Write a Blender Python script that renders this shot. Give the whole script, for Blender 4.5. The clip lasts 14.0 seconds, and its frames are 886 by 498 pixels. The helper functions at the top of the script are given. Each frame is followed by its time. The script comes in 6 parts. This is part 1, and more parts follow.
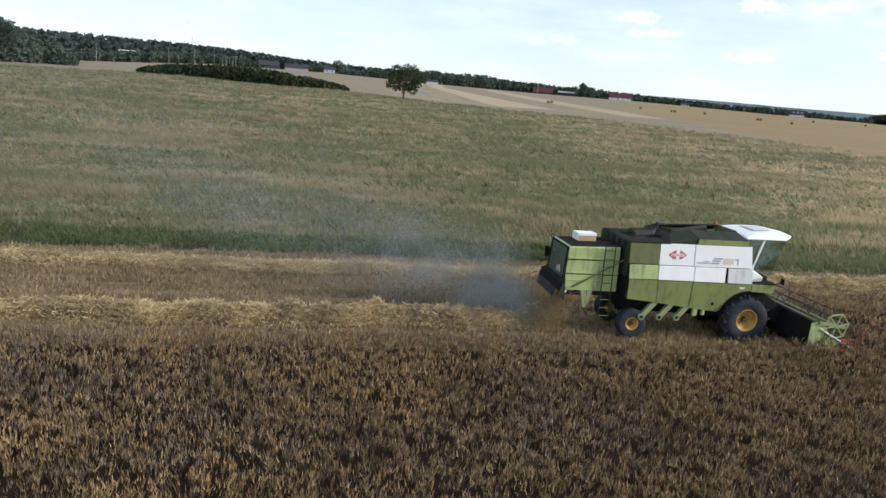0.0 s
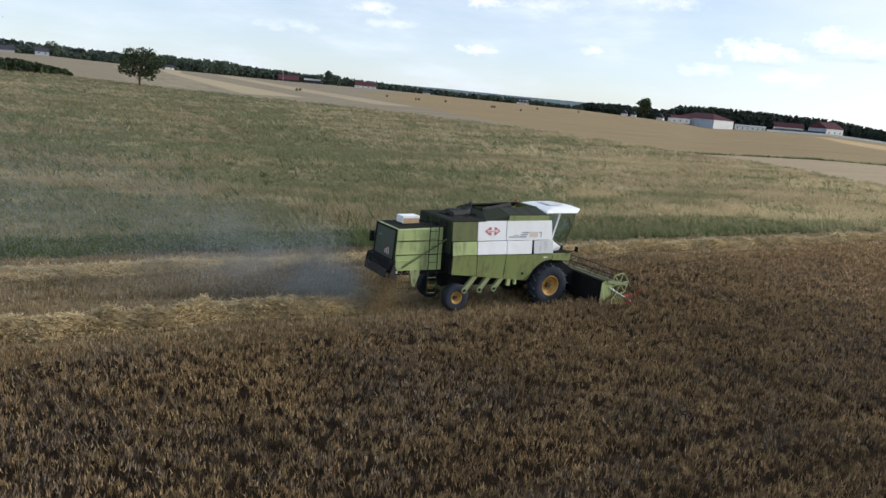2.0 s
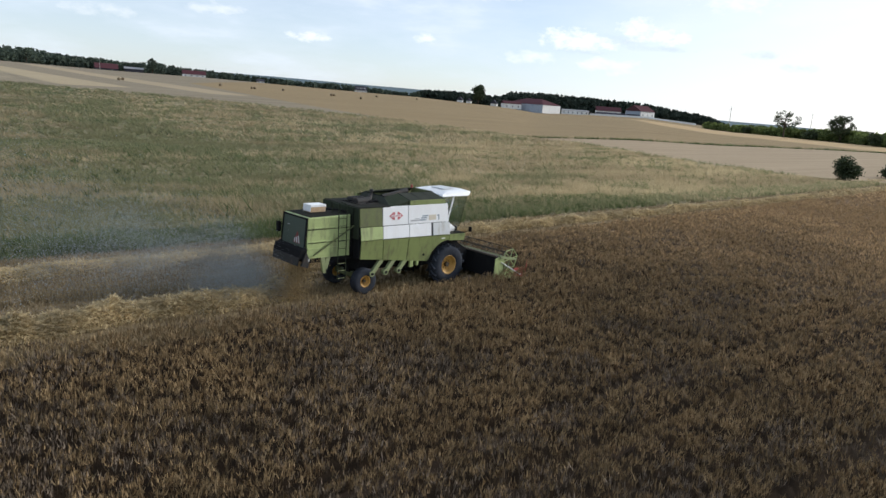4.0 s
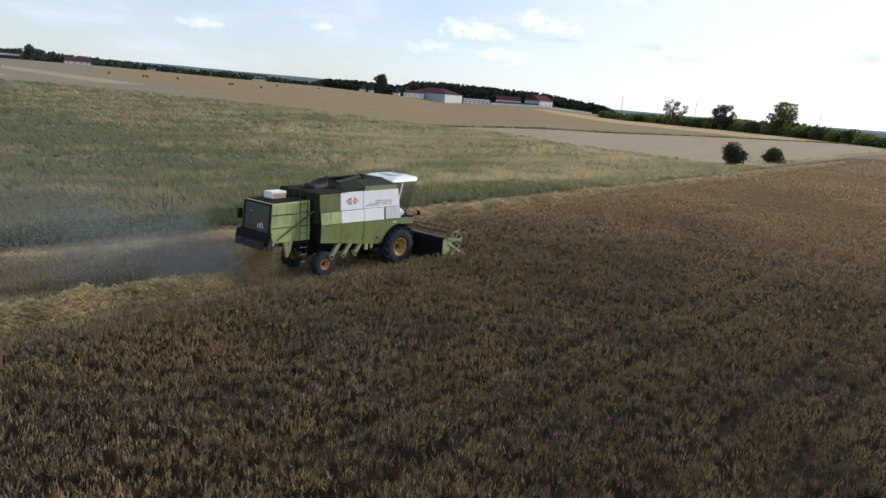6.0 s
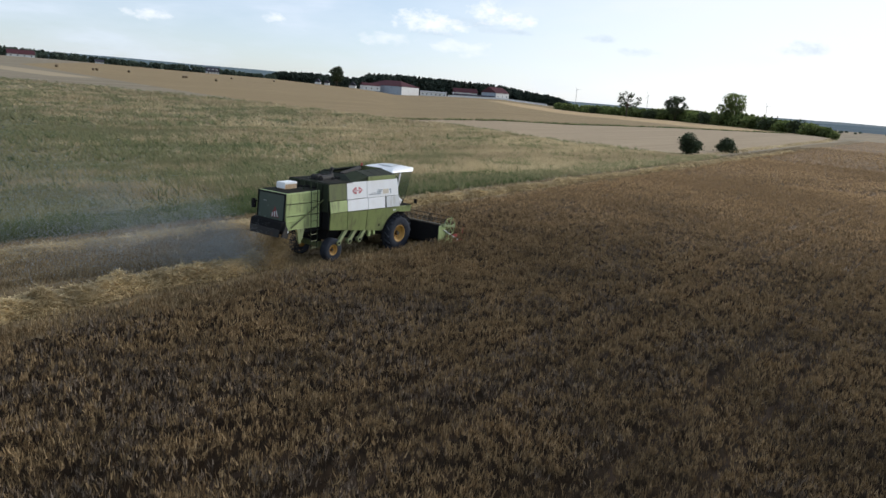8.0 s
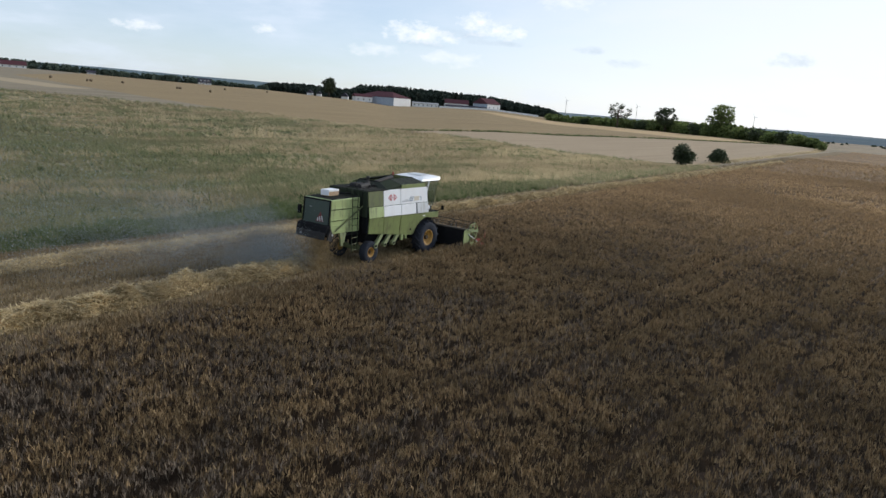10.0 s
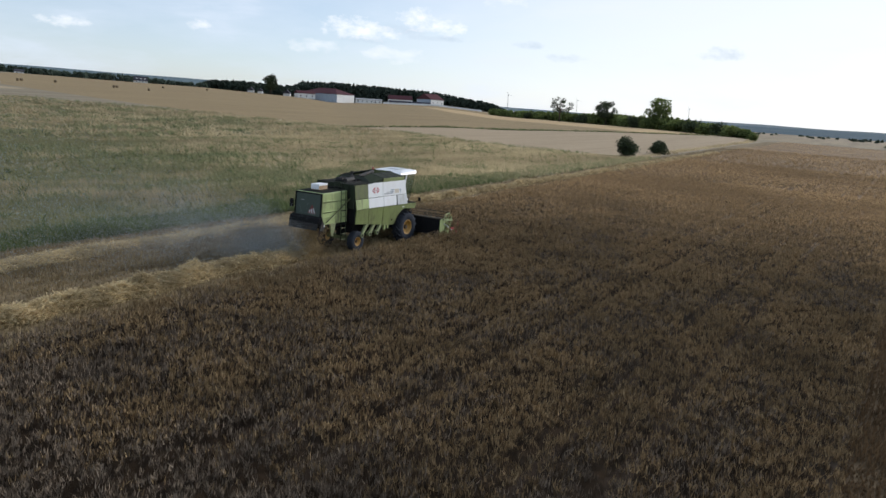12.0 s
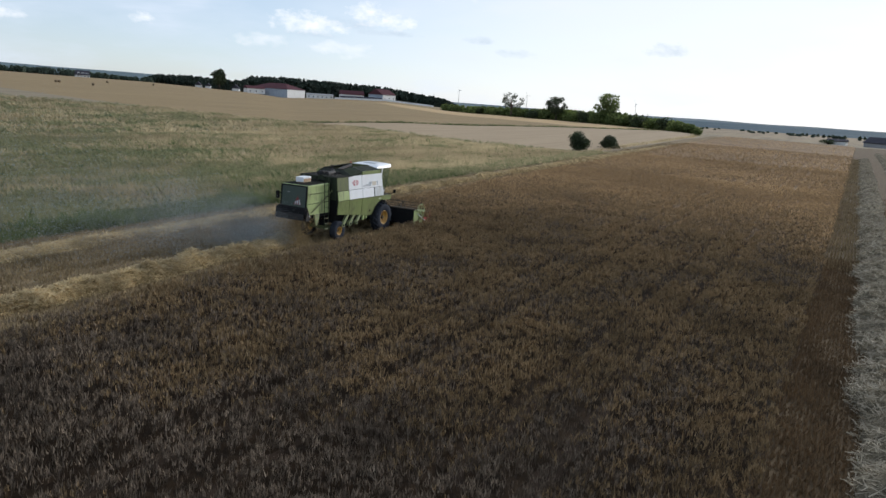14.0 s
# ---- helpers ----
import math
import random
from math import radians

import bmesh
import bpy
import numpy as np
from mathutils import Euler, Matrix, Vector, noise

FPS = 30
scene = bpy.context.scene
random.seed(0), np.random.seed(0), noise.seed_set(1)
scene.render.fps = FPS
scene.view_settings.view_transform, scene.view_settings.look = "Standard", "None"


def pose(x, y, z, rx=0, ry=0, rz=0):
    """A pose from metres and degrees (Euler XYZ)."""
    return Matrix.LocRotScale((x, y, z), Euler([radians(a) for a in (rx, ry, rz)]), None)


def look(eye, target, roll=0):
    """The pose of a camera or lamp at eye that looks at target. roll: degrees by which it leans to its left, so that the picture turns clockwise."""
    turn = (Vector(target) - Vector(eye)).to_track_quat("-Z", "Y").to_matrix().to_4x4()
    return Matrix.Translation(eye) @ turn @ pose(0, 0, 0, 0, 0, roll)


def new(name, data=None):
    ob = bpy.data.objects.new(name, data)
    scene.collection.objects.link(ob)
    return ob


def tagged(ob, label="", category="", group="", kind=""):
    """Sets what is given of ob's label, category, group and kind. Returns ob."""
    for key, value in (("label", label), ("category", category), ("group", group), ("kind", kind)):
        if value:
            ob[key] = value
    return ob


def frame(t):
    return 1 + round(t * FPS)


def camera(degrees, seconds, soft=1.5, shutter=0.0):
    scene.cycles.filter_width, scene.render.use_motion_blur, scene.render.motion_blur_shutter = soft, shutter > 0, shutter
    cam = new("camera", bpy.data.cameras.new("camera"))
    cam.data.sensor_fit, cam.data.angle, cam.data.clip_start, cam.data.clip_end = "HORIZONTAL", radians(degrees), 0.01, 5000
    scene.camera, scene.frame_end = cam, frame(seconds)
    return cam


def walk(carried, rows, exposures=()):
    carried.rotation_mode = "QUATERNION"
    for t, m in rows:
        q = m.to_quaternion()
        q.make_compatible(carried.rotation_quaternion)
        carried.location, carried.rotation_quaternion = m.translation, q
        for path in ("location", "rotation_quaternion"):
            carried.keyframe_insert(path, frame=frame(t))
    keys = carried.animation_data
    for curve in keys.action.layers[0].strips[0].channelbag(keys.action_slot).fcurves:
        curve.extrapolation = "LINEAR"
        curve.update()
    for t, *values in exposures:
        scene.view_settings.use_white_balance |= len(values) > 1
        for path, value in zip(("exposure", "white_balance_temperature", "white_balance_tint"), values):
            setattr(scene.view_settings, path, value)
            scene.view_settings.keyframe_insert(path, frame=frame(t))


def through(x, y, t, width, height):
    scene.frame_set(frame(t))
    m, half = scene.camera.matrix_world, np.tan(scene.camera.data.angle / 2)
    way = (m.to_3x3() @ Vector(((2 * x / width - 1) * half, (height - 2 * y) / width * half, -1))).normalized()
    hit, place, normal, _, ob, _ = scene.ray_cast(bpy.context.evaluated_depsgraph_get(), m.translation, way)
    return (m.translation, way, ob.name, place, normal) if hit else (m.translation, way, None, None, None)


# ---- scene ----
cam = camera(64.2, 14.0)
PATH = [
    (0.0, pose(-16.022, -23.927, 8.213, 77.452, -4.569, -10.059)),
    (0.5, pose(-16.708, -23.825, 8.150, 77.888, -4.607, -17.180)),
    (1.0, pose(-17.379, -23.720, 8.079, 78.394, -4.741, -27.552)),
    (1.5, pose(-18.048, -23.609, 8.023, 78.332, -4.748, -29.857)),
    (2.0, pose(-18.707, -23.514, 7.994, 78.170, -4.868, -30.173)),
    (2.5, pose(-19.383, -23.429, 7.979, 78.003, -4.812, -30.336)),
    (3.0, pose(-20.080, -23.353, 7.960, 78.174, -4.742, -35.847)),
    (5.5, pose(-23.549, -23.068, 7.807, 77.952, -4.232, -47.199)),
    (6.0, pose(-24.262, -23.017, 7.787, 78.002, -4.246, -51.031)),
    (6.5, pose(-24.988, -22.980, 7.774, 77.987, -4.128, -54.114)),
    (7.0, pose(-25.727, -22.961, 7.773, 77.801, -4.193, -54.476)),
    (7.5, pose(-26.499, -22.960, 7.780, 77.638, -4.108, -54.517)),
    (10.0, pose(-30.637, -22.995, 7.849, 78.559, -4.102, -55.360)),
    (10.5, pose(-31.514, -23.021, 7.857, 78.545, -4.058, -56.424)),
    (11.0, pose(-32.421, -23.060, 7.867, 78.529, -3.944, -57.564)),
    (11.5, pose(-33.330, -23.107, 7.885, 78.537, -3.679, -58.802)),
    (12.0, pose(-34.213, -23.159, 7.898, 78.518, -3.470, -59.945)),
    (12.5, pose(-35.047, -23.216, 7.913, 78.501, -3.308, -61.290)),
    (13.0, pose(-35.831, -23.276, 7.929, 78.473, -3.372, -62.713)),
    (13.5, pose(-36.585, -23.331, 7.943, 78.451, -3.485, -63.734)),
    (14.0, pose(-37.331, -23.378, 7.954, 78.379, -3.496, -63.857)),
]
EXPOSURE = [(0.0, 0.14, 6500, 10), (1.0, -0.02, 6480, 10), (2.5, -0.08, 6480, 10), (6.5, -0.2, 6400, 10), (14.0, -0.3, 6300, 10)]
walk(cam, PATH, EXPOSURE)

# ---- daylight: low veiled sun ahead of the machine, hazy sky with thin cloud ----
SUN_AZ, SUN_EL = 112.0, 24.0     # degrees clockwise from +y, and above the horizon
world = bpy.data.worlds.new("sky")
scene.world = world
world.use_nodes = True
wt = world.node_tree
wt.nodes.clear()
w_out = wt.nodes.new("ShaderNodeOutputWorld")
w_bg = wt.nodes.new("ShaderNodeBackground")
w_sky = wt.nodes.new("ShaderNodeTexSky")
w_sky.sky_type = "NISHITA"
w_sky.sun_disc = False
w_sky.sun_elevation = radians(SUN_EL)
w_sky.sun_rotation = radians(SUN_AZ)
w_sky.air_density, w_sky.dust_density, w_sky.ozone_density = 0.8, 0.6, 1.6
w_bg.inputs["Strength"].default_value = 0.16
# thin cloud: bright where two scales of noise agree, flattened towards the horizon
w_tc = wt.nodes.new("ShaderNodeTexCoord")
w_map = wt.nodes.new("ShaderNodeMapping")
w_map.inputs["Scale"].default_value = (1.0, 1.0, 4.2)
w_map.inputs["Location"].default_value = (0.35, 0.1, 0.0)
w_n = wt.nodes.new("ShaderNodeTexNoise")
w_n.inputs["Scale"].default_value = 6.5
w_n.inputs["Detail"].default_value = 7.0
w_n.inputs["Roughness"].default_value = 0.58
w_r = wt.nodes.new("ShaderNodeValToRGB")
w_r.color_ramp.elements[0].position, w_r.color_ramp.elements[0].color = 0.38, (0.42, 0.42, 0.42, 1)
w_r.color_ramp.elements[1].position, w_r.color_ramp.elements[1].color = 0.72, (0.82, 0.82, 0.82, 1)
w_e = w_r.color_ramp.elements.new(0.56)
w_e.color = (0.56, 0.56, 0.56, 1)
w_mix = wt.nodes.new("ShaderNodeMix")
w_mix.data_type = "RGBA"
w_mix.inputs[7].default_value = (6.1, 6.75, 7.7, 1)
wt.links.new(w_tc.outputs["Generated"], w_map.inputs["Vector"])
wt.links.new(w_map.outputs["Vector"], w_n.inputs["Vector"])
wt.links.new(w_n.outputs["Fac"], w_r.inputs["Fac"])
wt.links.new(w_r.outputs["Color"], w_mix.inputs[0])
wt.links.new(w_sky.outputs["Color"], w_mix.inputs[6])
# bearing and height of the looked-at part of the sky, in degrees
def w_math(op, a, b=0.0, clamp=False):
    n = wt.nodes.new("ShaderNodeMath")
    n.operation, n.use_clamp = op, clamp
    for i, v in enumerate((a, b)):
        if isinstance(v, (int, float)):
            n.inputs[i].default_value = v
        else:
            wt.links.new(v, n.inputs[i])
    return n.outputs[0]


def w_blend(fac, a, b):
    n = wt.nodes.new("ShaderNodeMix")
    n.data_type = "RGBA"
    wt.links.new(fac, n.inputs[0])
    for i, v in ((6, a), (7, b)):
        if isinstance(v, tuple):
            n.inputs[i].default_value = (*v, 1)
        else:
            wt.links.new(v, n.inputs[i])
    return n.outputs[2]


w_xyz = wt.nodes.new("ShaderNodeSeparateXYZ")
wt.links.new(w_tc.outputs["Generated"], w_xyz.inputs[0])
w_az = w_math("MULTIPLY", w_math("ARCTAN2", w_xyz.outputs["X"], w_xyz.outputs["Y"]), 180 / math.pi)
w_el = w_math("MULTIPLY", w_math("ARCSINE", w_xyz.outputs["Z"]), 180 / math.pi)
# haze lit up on the sun's side
w_glow = w_math("SUBTRACT", 1.0, w_math("DIVIDE", w_math("ABSOLUTE", w_math("SUBTRACT", w_az, SUN_AZ)), 62.0), True)
w_glow = w_math("MULTIPLY", w_math("SMOOTH_MIN", w_math("MULTIPLY", w_glow, 2.2), 1.0), w_math("SUBTRACT", 1.0, w_math("DIVIDE", w_el, 50.0), True), True)
w_sum = w_blend(w_math("MULTIPLY", w_glow, 0.85), w_mix.outputs[2], (7.6, 7.75, 7.8))
# small fair-weather cumulus, each at its bearing and height: billowed crown over a thin grey-blue base
w_n2 = wt.nodes.new("ShaderNodeTexNoise")
w_n2.inputs["Scale"].default_value = 50.0
w_n2.inputs["Detail"].default_value = 8.0
w_n2.inputs["Roughness"].default_value = 0.62
w_map2 = wt.nodes.new("ShaderNodeMapping")
w_map2.inputs["Scale"].default_value = (1.0, 1.0, 1.9)
wt.links.new(w_tc.outputs["Generated"], w_map2.inputs["Vector"])
wt.links.new(w_map2.outputs["Vector"], w_n2.inputs["Vector"])
w_puff = w_math("MULTIPLY", w_math("SUBTRACT", w_n2.outputs["Fac"], 0.47), 5.5)


def cloud_mask(az_, el_, half_w, half_h, lean=0.0):
    u = w_math("DIVIDE", w_math("SUBTRACT", w_az, az_), half_w)
    v = w_math("DIVIDE", w_math("SUBTRACT", w_math("SUBTRACT", w_el, el_), w_math("MULTIPLY", w_math("SUBTRACT", w_az, az_), lean)), half_h)
    r = w_math("ADD", w_math("MULTIPLY", u, u), w_math("MULTIPLY", v, v))
    return w_math("MULTIPLY", w_math("ADD", w_math("SUBTRACT", 1.0, r), w_math("MULTIPLY", w_puff, w_math("SUBTRACT", 1.6, w_math("MULTIPLY", r, 0.35), True))), 0.5, True)


w_white = w_dim = None
for az_, el_, hw, hh, strong in ((24.2, 6.6, 1.7, 0.55, 0.7), (25.6, 5.5, 2.4, 0.4, 0.4), (32.8, 7.7, 1.6, 0.6, 0.9), (32.6, 4.15, 1.7, 0.4, 0.85), (41.3, 4.7, 0.8, 0.42, 0.85), (49.6, 3.9, 2.6, 0.5, 0.5), (52.6, 5.4, 2.2, 0.8, 1.0), (54.6, 5.2, 1.8, 0.6, 0.9), (57.7, 6.4, 1.6, 0.8, 1.0), (59.4, 5.9, 2.4, 0.55, 1.0), (55.8, 3.6, 2.4, 0.6, 0.6), (37.5, 7.8, 3.0, 0.5, 0.4), (46.5, 8.4, 2.6, 0.5, 0.5), (18.0, 4.6, 2.6, 0.5, 0.35), (64.5, 8.6, 3.0, 0.8, 0.5), (2.0, 8.0, 4.0, 0.8, 0.4), (-12.0, 6.8, 4.0, 0.7, 0.4)):
    one = w_math("MULTIPLY", cloud_mask(az_, el_, hw, hh), strong)
    w_white = one if w_white is None else w_math("MAXIMUM", w_white, one)
for az_, el_, hw, hh in ((56.6, 5.55, 2.6, 0.45), (59.0, 5.1, 2.6, 0.25), (80.6, 4.9, 1.6, 0.5), (69.6, 4.1, 1.8, 0.35), (66.5, 5.0, 1.2, 0.3), (53.5, 4.6, 2.2, 0.25)):
    one = w_math("MULTIPLY", cloud_mask(az_, el_, hw, hh), 0.62)
    w_dim = one if w_dim is None else w_math("MAXIMUM", w_dim, one)
w_sum = w_blend(w_dim, w_sum, (4.7, 5.45, 6.3))
w_sum = w_blend(w_white, w_sum, (8.3, 8.4, 8.5))
wt.links.new(w_sum, w_bg.inputs["Color"])
wt.links.new(w_bg.outputs["Background"], w_out.inputs["Surface"])

sun_data = bpy.data.lights.new("sun", "SUN")
sun_data.energy, sun_data.angle, sun_data.color = 3.1, radians(8), (1.0, 0.96, 0.91)
sun = new("sun", sun_data)
s_dir = Vector((math.sin(radians(SUN_AZ)) * math.cos(radians(SUN_EL)), math.cos(radians(SUN_AZ)) * math.cos(radians(SUN_EL)), math.sin(radians(SUN_EL))))
sun.matrix_world = look(s_dir * 200, (0, 0, 0))

# ---- materials ----
def nodes_of(name):
    m = bpy.data.materials.new(name)
    m.use_nodes = True
    nt = m.node_tree
    return m, nt, nt.nodes["Principled BSDF"]


def add(nt, kind, **values):
    n = nt.nodes.new(kind)
    for key, v in values.items():
        n.inputs[key.replace("_", " ")].default_value = v
    return n


def math_node(nt, op, a, b=0.0, clamp=False):
    n = nt.nodes.new("ShaderNodeMath")
    n.operation, n.use_clamp = op, clamp
    for i, v in enumerate((a, b)):
        if isinstance(v, (int, float)):
            n.inputs[i].default_value = v
        else:
            nt.links.new(v, n.inputs[i])
    return n.outputs[0]


def mix_node(nt, fac, a, b, blend="MIX"):
    n = nt.nodes.new("ShaderNodeMix")
    n.data_type, n.blend_type = "RGBA", blend
    for i, v in ((0, fac), (6, a), (7, b)):
        if isinstance(v, (int, float)):
            n.inputs[i].default_value = v
        elif isinstance(v, tuple):
            n.inputs[i].default_value = (*v, 1) if len(v) == 3 else v
        else:
            nt.links.new(v, n.inputs[i])
    return n.outputs[2]


def noise_node(nt, vec, scale, detail=4.0, rough=0.55, stretch=None):
    if stretch:
        mp = nt.nodes.new("ShaderNodeMapping")
        mp.inputs["Scale"].default_value = stretch
        nt.links.new(vec, mp.inputs["Vector"])
        vec = mp.outputs["Vector"]
    n = add(nt, "ShaderNodeTexNoise", Scale=scale, Detail=detail, Roughness=rough)
    nt.links.new(vec, n.inputs["Vector"])
    return n.outputs["Fac"]


def step_node(nt, v, lo, hi):
    n = nt.nodes.new("ShaderNodeMapRange")
    n.interpolation_type = "SMOOTHSTEP"
    n.inputs["From Min"].default_value, n.inputs["From Max"].default_value = lo, hi
    nt.links.new(v, n.inputs["Value"])
    return n.outputs["Result"]


def bump_node(nt, height, strength, distance):
    n = add(nt, "ShaderNodeBump", Strength=strength, Distance=distance)
    nt.links.new(height, n.inputs["Height"])
    return n.outputs["Normal"]


def surface(name, base, worn=None, rough=0.6, metal=0.0, scale=3.0, worn_at=(0.5, 0.75), fine=0.12, bump=0.1, coords="Object", grime=None):
    """Paint, metal, rubber, stone: base colour with broad wear, fine grain and slight relief."""
    m, nt, b = nodes_of(name)
    if coords == "Position":
        vec = nt.nodes.new("ShaderNodeNewGeometry").outputs["Position"]
    else:
        vec = nt.nodes.new("ShaderNodeTexCoord").outputs["Object"]
    worn = worn or tuple(c * 0.7 for c in base)
    broad = noise_node(nt, vec, scale, 6.0, 0.65)
    grain = noise_node(nt, vec, scale * 14, 3.0)
    col = mix_node(nt, step_node(nt, broad, *worn_at), base, worn)
    if grime:
        streak = noise_node(nt, vec, scale * 1.6, 5.0, 0.6, (2.2, 2.2, 0.5))
        col = mix_node(nt, math_node(nt, "MULTIPLY", step_node(nt, streak, 0.47, 0.70), 0.62), col, grime)
    col = mix_node(nt, fine, col, mix_node(nt, step_node(nt, grain, 0.3, 0.7), tuple(c * 0.35 for c in base), tuple(min(1, c * 1.5) for c in base)))
    nt.links.new(col, b.inputs["Base Color"])
    b.inputs["Metallic"].default_value = metal
    if rough >= 0.9:
        b.inputs["Specular IOR Level"].default_value = 0.08
    nt.links.new(math_node(nt, "ADD", math_node(nt, "MULTIPLY", broad, 0.3), rough - 0.15, True), b.inputs["Roughness"])
    if bump:
        nt.links.new(bump_node(nt, grain, bump, 0.02), b.inputs["Normal"])
    return m


def foliage(name, dark, light, dry=None, rough=0.75, through=0.25, patch=0.12, drawn=None):
    """Leaves and stalks: each one its own tone, with broad patches and some light through it."""
    m, nt, b = nodes_of(name)
    geo = nt.nodes.new("ShaderNodeNewGeometry")
    isl = geo.outputs["Random Per Island"]
    broad = noise_node(nt, geo.outputs["Position"], patch, 5.0, 0.6, drawn)
    col = mix_node(nt, isl, dark, light)
    if dry:
        f = math_node(nt, "ADD", math_node(nt, "MULTIPLY", isl, 0.30), math_node(nt, "MULTIPLY", broad, 1.2))
        col = mix_node(nt, step_node(nt, f, 0.52, 0.86), col, dry)
    col = mix_node(nt, step_node(nt, broad, 0.35, 0.7), col, mix_node(nt, 1.0, col, (0.6, 0.6, 0.6), "MULTIPLY"))
    nt.links.new(col, b.inputs["Base Color"])
    b.inputs["Roughness"].default_value = rough
    b.inputs["Specular IOR Level"].default_value = 0.25
    if through:
        tr = nt.nodes.new("ShaderNodeBsdfTranslucent")
        nt.links.new(col, tr.inputs["Color"])
        mx = nt.nodes.new("ShaderNodeMixShader")
        mx.inputs[0].default_value = through
        nt.links.new(b.outputs[0], mx.inputs[1])
        nt.links.new(tr.outputs[0], mx.inputs[2])
        nt.links.new(mx.outputs[0], nt.nodes["Material Output"].inputs["Surface"])
    return m


M_olive = surface("olive_paint", (0.215, 0.258, 0.092), (0.165, 0.185, 0.07), 0.45, scale=1.3, fine=0.10, bump=0.03, grime=(0.10, 0.085, 0.05))
M_darkolive = surface("dark_olive_paint", (0.115, 0.135, 0.045), (0.08, 0.085, 0.04), 0.5, scale=1.5, bump=0.03, grime=(0.07, 0.06, 0.045))
M_lime = surface("lime_paint", (0.37, 0.445, 0.185), (0.29, 0.34, 0.14), 0.45, scale=1.2, fine=0.08, bump=0.03, grime=(0.13, 0.12, 0.07))
M_white = surface("white_paint", (0.82, 0.83, 0.83), (0.74, 0.74, 0.72), 0.4, scale=1.0, fine=0.04, bump=0.02, grime=(0.77, 0.765, 0.75))
M_greywhite = surface("grey_white_paint", (0.58, 0.60, 0.60), (0.48, 0.49, 0.48), 0.45, scale=1.0, fine=0.05, bump=0.02, grime=(0.40, 0.37, 0.32))
M_black = surface("black_sheet", (0.014, 0.014, 0.015), (0.030, 0.028, 0.025), 0.9, scale=2.0, bump=0.05)
M_soot = surface("dark_green_sheet", (0.032, 0.041, 0.026), (0.05, 0.053, 0.036), 0.9, scale=1.5, bump=0.02)
M_reardoor = surface("dark_green_panel", (0.042, 0.062, 0.046), (0.07, 0.088, 0.068), 0.45, scale=1.5, bump=0.02)
M_reel = surface("dusty_green_paint", (0.24, 0.28, 0.13), (0.17, 0.18, 0.09), 0.6, scale=3.0, bump=0.05, grime=(0.14, 0.12, 0.08))
M_deck = surface("sooty_deck", (0.02, 0.021, 0.017), (0.042, 0.040, 0.032), 0.92, scale=2.5, bump=0.1)
M_engine = surface("engine_metal", (0.026, 0.025, 0.024), (0.08, 0.055, 0.04), 0.7, 0.2, scale=4.0, bump=0.15)
M_rubber = surface("tyre_rubber", (0.034, 0.038, 0.047), (0.066, 0.071, 0.082), 0.9, scale=3.0, bump=0.1)
M_rim = surface("yellow_rim", (0.44, 0.24, 0.045), (0.24, 0.14, 0.035), 0.5, scale=5.0, bump=0.05)
M_hub = surface("hub_steel", (0.07, 0.055, 0.035), None, 0.6, 0.4, scale=6.0)
M_steel = surface("worn_steel", (0.28, 0.28, 0.27), (0.15, 0.13, 0.11), 0.5, 0.6, scale=5.0)
M_red = surface("red_paint", (0.34, 0.045, 0.035), (0.22, 0.05, 0.03), 0.5, scale=3.0)
M_darkred = surface("faded_red_plate", (0.17, 0.035, 0.032), (0.10, 0.035, 0.03), 0.6, scale=3.0)
M_dustyreel = surface("dusty_brown_bar", (0.075, 0.062, 0.042), (0.045, 0.04, 0.03), 0.85, scale=3.0)
M_logo = surface("red_decal", (0.50, 0.12, 0.13), None, 0.5, scale=3.0, bump=0)
M_decalblue = surface("blue_decal", (0.30, 0.35, 0.39), None, 0.5, scale=3.0, bump=0)
M_decalbuff = surface("buff_decal", (0.62, 0.56, 0.45), None, 0.5, scale=3.0, bump=0)
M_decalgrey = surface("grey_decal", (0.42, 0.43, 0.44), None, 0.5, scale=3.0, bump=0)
M_carton = surface("brown_carton", (0.42, 0.29, 0.17), (0.55, 0.45, 0.33), 0.8, scale=4.0)
M_lid = surface("dark_tank_lid", (0.040, 0.045, 0.036), (0.07, 0.068, 0.055), 0.92, 0.0, scale=2.0)
M_plaster = surface("white_plaster", (0.74, 0.74, 0.72), (0.62, 0.61, 0.58), 0.8, scale=0.3, coords="Position")
# plaster of walls turned from the sun: shade put in as darker blue-grey
M_bluewall = surface("shaded_blue_grey_plaster", (0.34, 0.39, 0.45), None, 0.8, scale=0.3, coords="Position")
M_roofred = surface("red_roof_tiles", (0.090, 0.038, 0.044), (0.074, 0.035, 0.042), 0.9, scale=0.4, coords="Position")
M_roofdark = surface("dark_roof_tiles", (0.05, 0.05, 0.062), (0.075, 0.07, 0.075), 0.9, scale=0.4, coords="Position")
M_darkglass = surface("dark_window", (0.03, 0.035, 0.045), None, 0.25, scale=1.0, bump=0)
M_bark = surface("bark", (0.085, 0.065, 0.05), (0.05, 0.04, 0.03), 0.9, scale=2.0, bump=0.4)
M_pole = surface("concrete_pole", (0.40, 0.40, 0.38), None, 0.8, scale=1.0, coords="Position")
M_asphalt = surface("grey_panel", (0.30, 0.30, 0.30), None, 0.8, scale=1.0, coords="Position")
M_bale = foliage("bale_straw", (0.13, 0.095, 0.06), (0.20, 0.15, 0.095), None, 0.9, 0.0)

m, nt, b = nodes_of("cab_glass")
b.inputs["Base Color"].default_value = (0.80, 0.87, 0.89, 1)
b.inputs["Roughness"].default_value = 0.03
b.inputs["Transmission Weight"].default_value = 1.0
b.inputs["IOR"].default_value = 1.4
M_glass = m

